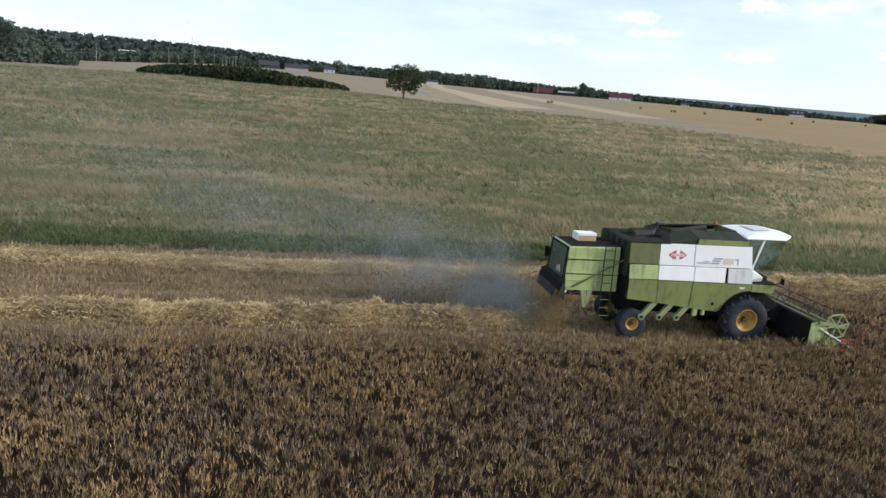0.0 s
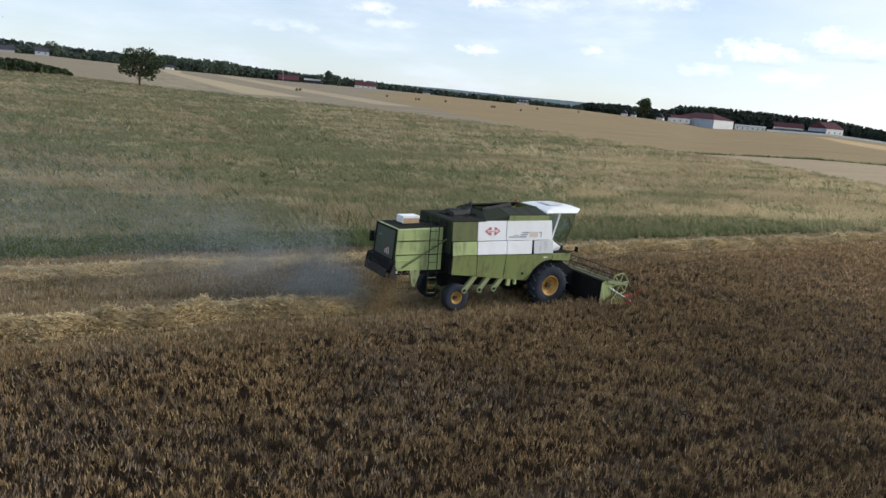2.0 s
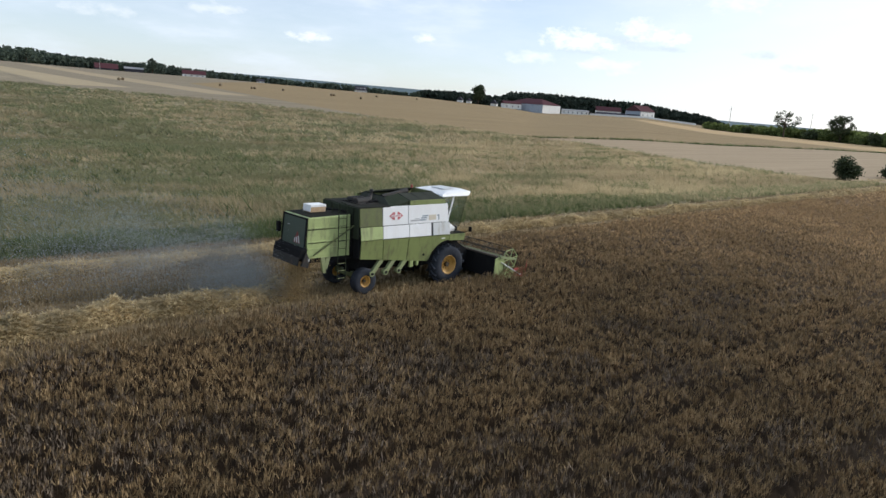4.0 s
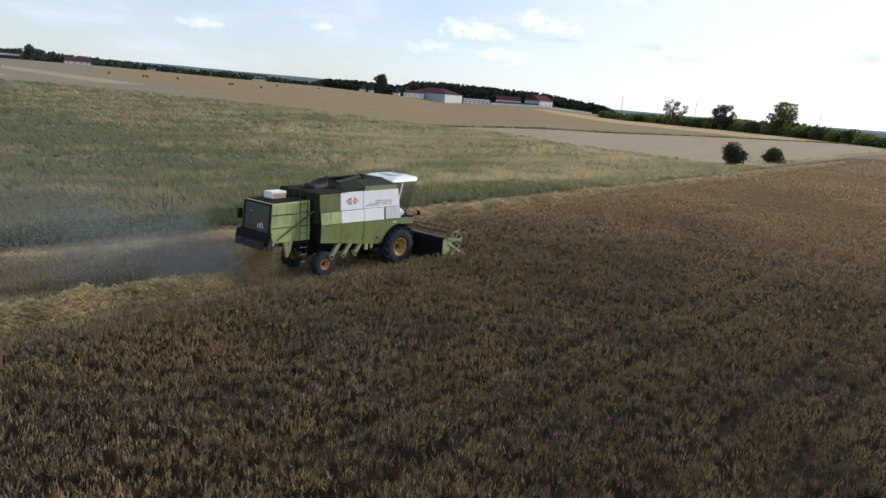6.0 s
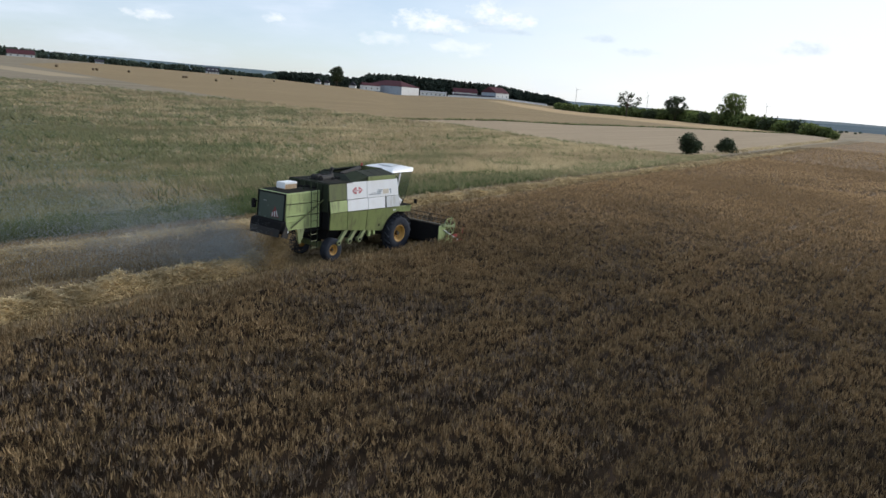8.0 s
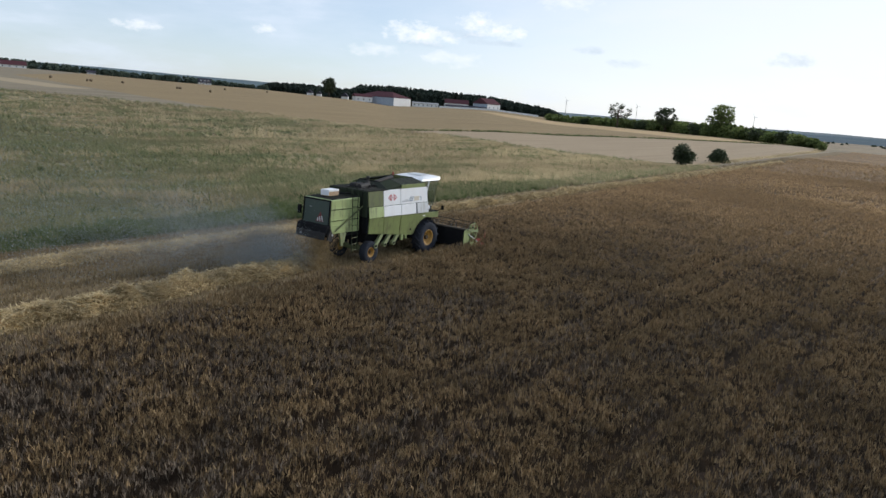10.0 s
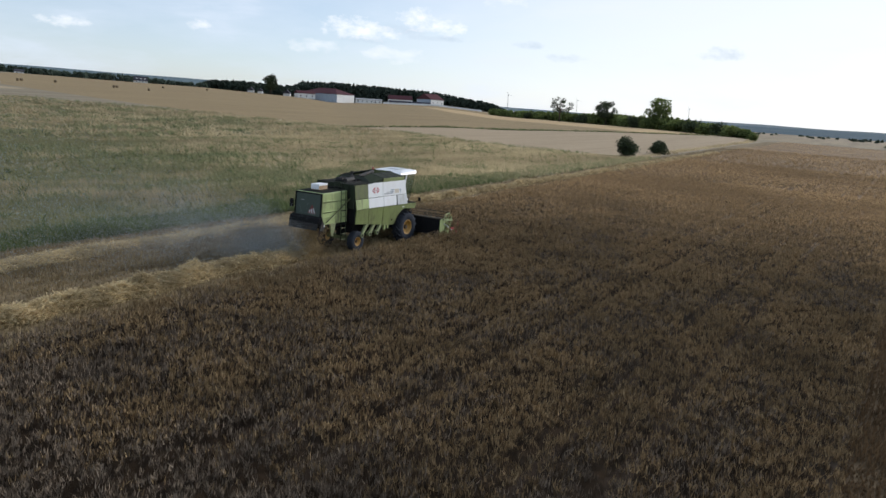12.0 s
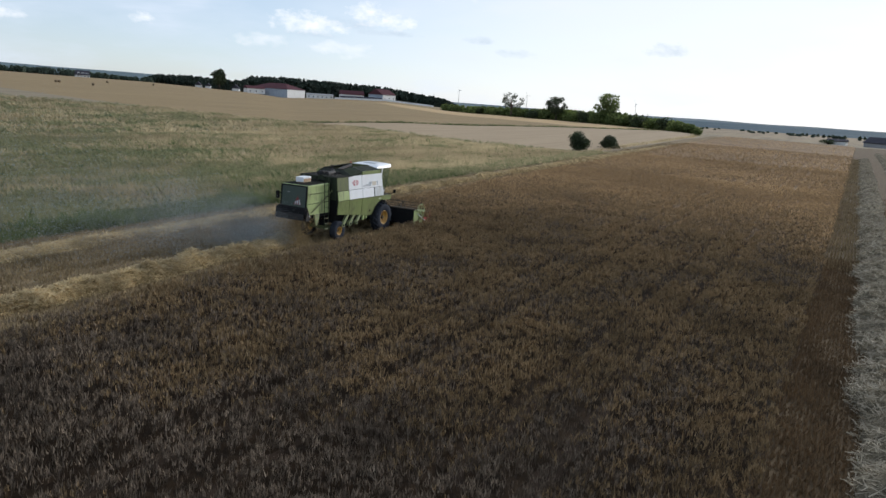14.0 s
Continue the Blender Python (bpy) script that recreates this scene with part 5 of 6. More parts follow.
def tufts(x0, x1, y0, y1, per_m2, wide, high, material, poly="grass", keep_off=0.0, clump=2.0, dry=None):
    n = int((x1 - x0) * (y1 - y0) * per_m2)
    x, y = rng.uniform(x0, x1, n), rng.uniform(y0, y1, n)
    k = (inside(x, y, FIELDS[poly]) > keep_off) & (rng.rand(n) < 0.45 + 0.8 * patchy(x, y, clump))
    x, y = x[k], y[k]
    if dry is not None:
        # seeding dry stands take over along the meadow
        share = 0.41 - 0.72 * np.exp(-((x - 10 - 0.1 * y) / 14.0) ** 2) + 0.55 * np.clip((x - 0.3 * y - 16) / 20, 0, 1) + (1.3 * (patchy(x * 0.5, y, 5.0) - 0.5) + 0.9 * (patchy(x * 0.6 + 70, y, 1.9) - 0.5)) * np.clip(1 + y / 90, 1, 2)
        part_dry = rng.rand(len(x)) < share * np.clip((y - 11.5) / 4, 0, 1)
        k = part_dry if dry else ~part_dry
        x, y = x[k], y[k]
    h = high * rng.uniform(0.5, 1.2, len(x)) * (0.55 + 0.8 * patchy(x, y, 5.0))
    w = wide * rng.uniform(0.6, 1.4, len(x))
    at = np.stack([x, y, land(x, y) - 0.02], -1)
    return (*sown(TUFT_V, TUFT_F, at, rng.uniform(0, 6.28, len(x)), np.stack([w, w, h], -1), np.abs(rng.normal(0.4, 0.3, len(x))), rng.normal(2.6, 0.6, len(x))), material)


stuff("wild_grass", [tufts(-40, 70, 11.5, 34, 22, 0.37, 0.45, M_wild, clump=1.4, dry=False), tufts(-40, 70, 11.5, 34, 22, 0.34, 0.5, M_drygrass, clump=1.4, dry=True), tufts(70, 112, 11.5, 34, 8, 0.6, 0.55, M_wild, clump=1.4, dry=False), tufts(70, 112, 11.5, 34, 8, 0.6, 0.55, M_drygrass, clump=1.4, dry=True), tufts(-60, 120, 34, 75, 5.0, 0.75, 0.5, M_wild, dry=False), tufts(-60, 120, 34, 75, 5.0, 0.75, 0.5, M_drygrass, dry=True), tufts(-110, 135, 75, 170, 0.9, 1.9, 0.8, M_wild, dry=False), tufts(-110, 135, 75, 170, 0.9, 1.9, 0.8, M_drygrass, dry=True), tufts(-170, 110, 170, 385, 0.2, 3.6, 0.8, M_wild, dry=False), tufts(-170, 110, 170, 385, 0.2, 3.6, 0.8, M_drygrass, dry=True)], "tall wild grass, green mixed with dry seed heads", "grass")
stuff("verge_weeds", [tufts(-42, 4, 9.9, 13.6, 34, 0.5, 0.58, M_verge, clump=1.2), tufts(4, 38, 9.9, 17, 16, 0.45, 0.5, M_verge, clump=1.4), tufts(4, 112, 9.9, 14, 10, 0.5, 0.55, M_wild, clump=1.4), tufts(45, 110, 10.2, 13.5, 5, 0.8, 0.55, M_drygrass, clump=2.5), tufts(-30, 100, 14, 60, 0.25, 1.0, 0.7, M_verge, clump=6.0)], "dark green weeds along the grass verge", "weeds")

# rank weeds along the far field boundary and the ragged top of the meadow
def fringe(points, per_m, spread, wide, high, material=M_verge):
    xs, ys = [], []
    for (x0, y0), (x1, y1) in zip(points, points[1:]):
        n = int(math.hypot(x1 - x0, y1 - y0) * per_m)
        u = rng.rand(n)
        xs.append(x0 + (x1 - x0) * u + rng.normal(0, spread, n)), ys.append(y0 + (y1 - y0) * u + rng.normal(0, spread, n))
    x, y = np.concatenate(xs), np.concatenate(ys)
    k = rng.rand(len(x)) < 0.3 + 0.9 * patchy(x, y, 9.0)
    x, y = x[k], y[k]
    h, w = high * rng.uniform(0.4, 1.2, len(x)), wide * rng.uniform(0.6, 1.4, len(x))
    return (*sown(TUFT_V, TUFT_F, np.stack([x, y, land(x, y)], -1), rng.uniform(0, 6.28, len(x)), np.stack([w, w, h], -1)), material)


stuff("boundary_weeds", [fringe([(96, 104), (126, 101), (205, 91), (288, 74), (376, 46)], 6, 0.6, 1.4, 0.75, M_verge), fringe([(104, 22), (107, 41), (113, 58), (124, 84)], 4, 0.7, 1.1, 0.7, M_wild), fringe([(121, 147), (113, 182), (98, 216), (65, 262)], 3, 4.0, 1.8, 0.8, M_wild), fringe([(112, 14), (200, 15), (300, 17), (380, 24)], 4, 0.9, 1.2, 0.5, M_drygrass)], "dark weeds along the field boundaries", "weeds")

# dust blown off behind the machine, and chaff falling from the hood
def motes(n, size, material, maker):
    c = maker(n)
    n = len(c)
    v = c[:, None, :] + rng.normal(0, size, (n, 3, 3))
    return (v.reshape(-1, 3), np.arange(n * 3).reshape(-1, 3), material)


def plume(n):
    """Thick at the hood, then thinning as it drifts back and over the meadow."""
    s = np.where(rng.rand(n) < 0.40, rng.gamma(1.3, 2.0, n), rng.exponential(12, n))
    s = s[s < 44]
    n = len(s)
    x = -7.6 - s + rng.normal(0, 0.35, n)
    y = 1.0 + 0.5 * s + rng.normal(0, 1, n) * (0.95 + 0.2 * s)
    z = np.abs(0.9 + 0.17 * s + rng.normal(0, 1, n) * (0.75 + 0.13 * s)) + 0.03
    k = rng.rand(n) < np.clip((patchy(x * 1.0 + z, y + z * 1.5, 1.9) * 0.6 + patchy(x + 20, z * 1.3 + y * 0.4, 0.9) * 0.5 - 0.05) * 1.3, 0.2, 1)
    k &= rng.rand(n) < np.clip(1.8 - (z - 0.35 * (-x - 7.6) - 0.45 * np.clip(y - 0.6, 0, 9)) / 1.7, 0, 1)
    k &= (y > -0.7 - 0.12 * s) & (x < -7.4)
    return np.stack([x, y, z], -1)[k]


def fall(n):
    z = rng.uniform(0.03, 1.6, n) ** 1.15
    x = -6.7 - 0.38 * (1.55 - z) + rng.normal(0, 0.10 + 0.20 * (1.8 - z), n)
    y = rng.normal(-0.1, 0.45, n)
    return np.stack([x, y, z], -1)


def haze(n):
    """The thin veil that hangs over the meadow."""
    s = rng.gamma(1.7, 9.0, n)
    s = s[s < 55]
    n = len(s)
    x = -8.0 - s * 0.85 + rng.normal(0, 1.5, n)
    y = 3.0 + 0.62 * s + rng.normal(0, 1, n) * (1.5 + 0.18 * s)
    z = np.abs(0.8 + 0.12 * s + rng.normal(0, 1, n) * (0.9 + 0.07 * s)) + 0.05
    k = rng.rand(n) < np.clip(patchy(x + z, y + z * 1.5, 3.5) * 0.8 + patchy(x + 20, z * 1.3 + y * 0.4, 1.5) * 0.5 - 0.15, 0.15, 1)
    k &= (y > 0.5) & (x < -7.4) & (rng.rand(n) < np.clip((y - 7) / 10, 0.25, 1))
    return np.stack([x, y, z], -1)[k]


stuff("dust_cloud", [motes(500000, 0.0092, M_dust, plume), motes(200000, 0.016, M_haze, haze)], "grey dust drifting behind the combine harvester", "dust")
stuff("falling_chaff", [motes(13000, 0.014, M_chaff, fall)], "golden chaff falling from the straw hood", "chaff")

# ---- trees, hedges and woods ----
def leaf_quads(centres, size, r):
    n = len(centres)
    a = r.normal(0, 1, (n, 3))
    a /= np.linalg.norm(a, axis=1)[:, None]
    c = np.cross(a, r.normal(0, 1, (n, 3)))
    c /= np.linalg.norm(c, axis=1)[:, None]
    s = size * r.uniform(0.5, 1.3, n)[:, None]
    v = np.stack([centres - a * s, centres + c * s * 0.6, centres + a * s, centres - c * s * 0.6], 1).reshape(-1, 3)
    return v, np.arange(n * 4).reshape(-1, 4)


def crown_points(blobs, n, r):
    """Places for leaves, mostly near the skin of the blobs (x, y, z, rx, rz)."""
    b = np.asarray(blobs)
    k = r.choice(len(b), n, p=(b[:, 3] ** 2 * b[:, 4]) / np.sum(b[:, 3] ** 2 * b[:, 4]))
    d = r.normal(0, 1, (n, 3))
    d /= np.linalg.norm(d, axis=1)[:, None]
    rad = r.uniform(0.25, 1, n) ** 0.45
    rad *= 1 + 0.15 * r.normal(0, 1, n)
    return b[k, :3] + d * rad[:, None] * np.stack([b[k, 3], b[k, 3], b[k, 4]], -1)


def tree(name, label, x, y, high, wide, clear, seed, leaves=2600, leaf=0.32, material=None, lobes=11, airy=1.0, lump=(0.15, 0.24), category="tree"):
    r = np.random.RandomState(seed)
    z = float(land(x, y))
    ob = thing(name, label, category, (x, y, z - 0.1))
    blobs, tips = [], []
    ch = high - clear
    for k in range(lobes + 5):
        u = (k + 0.5) / (lobes + 5)
        zz = clear + ch * (0.10 + 0.74 * u)
        reach = wide / 2 * (1 - abs(2 * (0.12 + 0.74 * u) - 0.95) ** 2.2) * airy
        rb = wide * r.uniform(*lump)
        a = k * 2.4 + r.uniform(-0.5, 0.5)
        q = max(0.0, reach - rb * 0.7) * r.uniform(0.55, 1.0)
        blobs.append((q * math.cos(a), q * math.sin(a), zz, rb, min(rb * r.uniform(0.6, 0.85), max(0.5, high - zz))))
        tips.append((q * math.cos(a), q * math.sin(a), zz))
    bm = bmesh.new()
    tr = max(0.12, high * 0.022)
    top = (0.02 * high * r.normal(), 0.02 * high * r.normal(), clear + ch * 0.55)
    rod((0, 0, 0), (top[0] * 0.4, top[1] * 0.4, clear * 1.05), tr * 1.3, tr, 9, bm)
    rod((top[0] * 0.4, top[1] * 0.4, clear), top, tr, tr * 0.45, 8, bm)
    for k, t in enumerate(tips):
        u = r.uniform(0.0, 0.5) if k > 1 else 0.0
        s = (top[0] * u, top[1] * u, clear * 0.85 + (top[2] - clear * 0.85) * u)
        mid = ((s[0] + t[0]) / 2 + 0.03 * high * r.normal(), (s[1] + t[1]) / 2 + 0.03 * high * r.normal(), (s[2] + t[2]) / 2)
        rod(s, mid, tr * 0.5, tr * 0.32, 6, bm)
        rod(mid, t, tr * 0.32, tr * 0.1, 6, bm)
    part("trunk", bm, M_bark, ob, "dark branching trunk")
    v, f = leaf_quads(crown_points(blobs, leaves, r), leaf, r)
    crown = new("crown", raw_mesh("crown", v, f, material or M_leaf))
    crown.parent = ob
    return ob


def shrub(name, label, x, y, high, wide, seed, leaves, leaf, material):
    r = np.random.RandomState(seed)
    z = float(land(x, y))
    ob = thing(name, label, "bush", (x, y, z - 0.05))
    blobs = []
    for k in range(14):
        a, q = k * 2.4, wide / 2 * r.uniform(0.15, 0.62)
        rb = wide * r.uniform(0.19, 0.30)
        blobs.append((q * math.cos(a), q * math.sin(a), r.uniform(0.22, 0.66) * high, rb, high * r.uniform(0.24, 0.34)))
    bm = bmesh.new()
    for q in blobs[:6]:
        rod((q[0] * 0.15, q[1] * 0.15, 0), (q[0], q[1], q[2]), 0.06, 0.02, 6, bm)
    part("stem", bm, M_bark, ob)
    v, f = leaf_quads(crown_points(blobs, leaves, r), leaf, r)
    crown = new("crown", raw_mesh("crown", v, f, material))
    crown.parent = ob
    return ob


def woods(name, label, bearings, tops, dist, depth, trees, per_tree, leaf, material, seed, base=None, category="wood", pointed=False, from_x=BASE_X, ragged=0.18):
    """A belt of trees along bearings, with its skyline at the given elevations (degrees)."""
    r = np.random.RandomState(seed)
    az = r.uniform(bearings[0], bearings[-1], trees)
    d = np.interp(az, bearings, dist) if isinstance(dist, (list, tuple)) else np.full(trees, float(dist))
    back = r.uniform(0, 1, trees)
    dd = d + depth * back
    x, y = from_x + dd * np.sin(np.radians(az)), BASE_Y + dd * np.cos(np.radians(az))
    z0 = land(x, y)
    top = EYE_Z + dd * np.tan(np.radians(np.interp(az, bearings, tops)))
    h = np.clip(top - z0, 1.0, None) * (1.04 - ragged * r.rand(trees)) * np.where(back < 0.35, r.uniform(0.6, 1.0, trees), 1.0)
    wide = np.clip(h * r.uniform(0.28, 0.5, trees), 1.0, None) * (0.7 if pointed else 1.0)
    u = r.rand(trees, per_tree)
    a = r.uniform(0, 6.283, (trees, per_tree))
    prof = (1 - u) ** 0.8 * 0.9 + 0.1 if pointed else np.sin(np.pi * np.clip(u * 0.78 + 0.22, 0, 1)) ** 0.7
    q = wide[:, None] * prof * r.uniform(0.3, 1.0, (trees, per_tree)) ** 0.5
    c = np.stack([x[:, None] + q * np.cos(a), y[:, None] + q * np.sin(a), z0[:, None] + h[:, None] * (0.03 + 0.95 * u)], -1).reshape(-1, 3)
    v, f = leaf_quads(c, leaf, r)
    ob = new(name, raw_mesh(name, v, f, material))
    return tagged(ob, label, category, kind="stuff")


# far hills closing the view
az = np.radians(np.arange(0, 360, 1.0))
el = np.interp((np.degrees(az) + 180) % 360 - 180, [-180, -90, -30, 10, 22, 30, 43, 55, 64, 72, 84, 95, 120, 180], [.3, .5, 1.0, .9, .95, .98, .8, .5, .22, .06, .03, -.06, .0, .3])
el = el + 0.05 * (patchy(np.degrees(az), az * 0, 4.0) - 0.5) + 0.02 * (patchy(np.degrees(az), az * 0 + 3, 1.1) - 0.5)
for k, (dist, up, fall_) in enumerate(((4100.0, 0.0, 1.0), (2700.0, -0.22, 1.0))):
    ztop = EYE_Z + dist * np.tan(np.radians(el + up))
    vx, vy = BASE_X + dist * np.sin(az), BASE_Y + dist * np.cos(az)
    zl = land(vx, vy) - 6
    bx, by = BASE_X + dist * 0.86 * np.sin(az), BASE_Y + dist * 0.86 * np.cos(az)
    n = len(az)
    hv = np.concatenate([np.stack([bx, by, np.minimum(land(bx, by), ztop) - 4], -1), np.stack([vx, vy, np.maximum(ztop, zl)], -1), np.stack([BASE_X + dist * 1.08 * np.sin(az), BASE_Y + dist * 1.08 * np.cos(az), zl], -1)])
    i = np.arange(n)
    j = (i + 1) % n
    hf = np.concatenate([np.stack([i, j, j + n, i + n], -1), np.stack([i + n, j + n, j + 2 * n, i + 2 * n], -1)])
    tagged(new("backdrop", raw_mesh("backdrop", hv, hf, M_hill)), "wooded hills on the horizon, haze painted in as blue-grey", "hills", kind="structure")

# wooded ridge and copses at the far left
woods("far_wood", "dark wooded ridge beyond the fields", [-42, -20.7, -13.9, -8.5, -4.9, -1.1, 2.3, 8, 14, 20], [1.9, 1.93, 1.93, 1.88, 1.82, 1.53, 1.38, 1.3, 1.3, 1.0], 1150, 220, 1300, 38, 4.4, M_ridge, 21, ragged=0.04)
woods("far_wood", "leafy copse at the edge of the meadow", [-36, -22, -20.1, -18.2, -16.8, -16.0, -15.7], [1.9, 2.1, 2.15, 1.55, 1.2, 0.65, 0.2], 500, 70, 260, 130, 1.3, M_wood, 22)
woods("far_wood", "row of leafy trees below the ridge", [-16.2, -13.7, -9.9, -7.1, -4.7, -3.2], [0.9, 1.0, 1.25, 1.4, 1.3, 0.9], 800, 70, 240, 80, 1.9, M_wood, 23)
woods("hedge", "dense dark hedge along the field", [-11.35, -11.0, -9, -5, -2.9, -0.8, 1.8, 3.9, 4.15], [-0.1, 0.08, 0.5, 0.72, 0.76, 0.55, 0.25, -0.1, -0.35], [408, 405, 385, 356, 345, 337, 340, 348, 350], 9, 320, 80, 0.85, M_leaf, 24, category="hedge")
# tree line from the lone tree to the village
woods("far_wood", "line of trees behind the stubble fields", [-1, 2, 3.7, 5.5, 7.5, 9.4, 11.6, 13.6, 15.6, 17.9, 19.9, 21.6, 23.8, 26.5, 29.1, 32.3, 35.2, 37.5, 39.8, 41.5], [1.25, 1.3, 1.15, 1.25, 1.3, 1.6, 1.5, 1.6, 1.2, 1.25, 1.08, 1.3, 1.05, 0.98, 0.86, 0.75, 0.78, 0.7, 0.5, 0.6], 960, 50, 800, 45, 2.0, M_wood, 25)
woods("far_wood", "dark pines and garden trees of the village", [41.3, 42, 44.2, 46, 47.7, 48.4], [0.7, 0.86, 0.9, 0.8, 0.8, 0.7], 985, 60, 260, 50, 2.0, M_pine, 26)
woods("pine_wood", "dark pine wood behind the farm buildings", [47.9, 48.6, 50.3, 53, 57, 59.3, 61.5, 63.7, 64.8], [0.8, 1.15, 1.22, 1.2, 1.06, 0.96, 0.64, 0.34, -0.1], 1010, 110, 760, 46, 2.6, M_pine, 27, pointed=True)
woods("hedge", "overgrown hedgerow of bushes and young trees", [63.4, 66, 69, 70.5, 72.3, 74.7, 76, 77.4, 78.8, 80.1, 81.9, 83.2, 83.5], [0.0, -0.04, 0.07, 0.0, 0.22, 0.12, 0.2, 0.2, 0.0, -0.1, -0.24, -0.5, -0.9], [690, 610, 560, 545, 525, 500, 490, 475, 455, 440, 415, 395, 392], 18, 560, 60, 1.05, M_leaflight, 28, category="hedge")
woods("far_wood", "scattered trees along the valley fields", [80.5, 84, 88, 90, 94, 99, 106], [-0.62, -0.58, -0.6, -0.55, -0.5, -0.5, -0.5], 640, 110, 90, 50, 1.1, M_wood, 29)
# wooded valley side below the skyline
az = np.radians(np.arange(64, 116, 0.5))
n = len(az)
el = -0.10 + 0.03 * (patchy(np.degrees(az), az * 0 + 8, 2.0) - 0.5) - 0.12 * np.clip((70 - np.degrees(az)) / 6, 0, 1)
rows = [(760.0, None), (1200.0, 0.45), (1750.0, 1.0)]
hv = []
for dist, u in rows:
    vx, vy = BASE_X + dist * np.sin(az), BASE_Y + dist * np.cos(az)
    low, high_ = land(vx, vy) - 0.5, EYE_Z + dist * np.tan(np.radians(el))
    hv.append(np.stack([vx, vy, low if u is None else low + (high_ - low) * u], -1))
k = np.arange(n - 1)
hf = np.concatenate([np.stack([r_ * n + k, r_ * n + k + 1, (r_ + 1) * n + k + 1, (r_ + 1) * n + k], -1) for r_ in (0, 1)])
tagged(new("backdrop", raw_mesh("backdrop", np.concatenate(hv), hf, M_valley)), "distant wooded valley side, haze painted in as blue-grey", "hills", kind="structure")

tree("tree", "lone dark oak standing on the field edge", *polar(8.75, 320), 15.6, 18.5, 2.6, 31, 4600, 0.42, M_leaf, 15, 1.25, (0.11, 0.18))
tree("tree", "tall feathery tree behind the hedge", *polar(2.4, 930), 18, 15, 6, 32, 800, 0.8, M_wood, 6, 1.3)
tree("tree", "tall broad tree rising above the copse", *polar(-19.95, 500), 28, 17, 8, 50, 2600, 0.7, M_wood, 11, 1.1)
tree("tree", "round tree above the village", *polar(21.55, 930), 19, 13, 4, 33, 1100, 0.9, M_wood, 8)
tree("tree", "round tree in the tree line", *polar(13.6, 930), 17.5, 12, 4, 34, 900, 0.9, M_wood, 8)
tree("tree", "tall leafy tree beside the village houses", *polar(46.15, 880), 24.5, 20, 5, 35, 2200, 0.9, M_leaf, 9, 1.0)
tree("tree", "thin-crowned tree above the hedgerow", *polar(68.9, 545), 19.5, 18, 6, 36, 1300, 0.5, M_leaf, 12, 1.25, (0.09, 0.15))
tree("tree", "dense round tree in the hedgerow", *polar(72.5, 520), 18, 16, 4, 37, 2600, 0.55, M_leaf, 12, 1.1, (0.12, 0.2))
tree("tree", "broad tall tree in the hedgerow", *polar(76.5, 495), 22, 19.5, 5, 38, 3400, 0.6, M_leaflight, 13, 1.08, (0.12, 0.2))
shrub("bush", "round dark bush on the grass verge", *polar(73.65, 139), 4.5, 5.0, 41, 3600, 0.19, M_leaf)
shrub("bush", "low dark bush on the grass verge", *polar(76.3, 160), 3.2, 5.0, 42, 3000, 0.19, M_leaf)
shrub("bush", "small light green bush at the field end", *polar(83.4, 372), 4.2, 4.6, 43, 900, 0.35, M_leaflight)

# bushes of the hedgerow that stand out from it
for k, (az_, high_, wide_, light_) in enumerate(((66.4, 5.5, 9, 0), (67.6, 6.5, 10, 1), (70.6, 7.5, 12, 0), (71.5, 6.0, 9, 1), (73.7, 8.0, 11, 1), (74.6, 9.5, 13, 0), (75.5, 7.5, 11, 1), (77.6, 8.5, 12, 1), (78.9, 9.0, 13, 0), (79.8, 7.5, 11, 1), (80.9, 8.0, 13, 0), (81.9, 7.0, 12, 1))):
    dist_ = float(np.interp(az_, [63.4, 66, 69, 72.3, 74.7, 77.4, 80.1, 83.5], [690, 610, 560, 525, 500, 475, 440, 392])) - 4
    shrub("bush", "light green bush in the hedgerow" if light_ else "dark green bush in the hedgerow", *polar(az_, dist_), high_, wide_, 60 + k, 900, 0.6, M_leaflight if light_ else M_leaf)

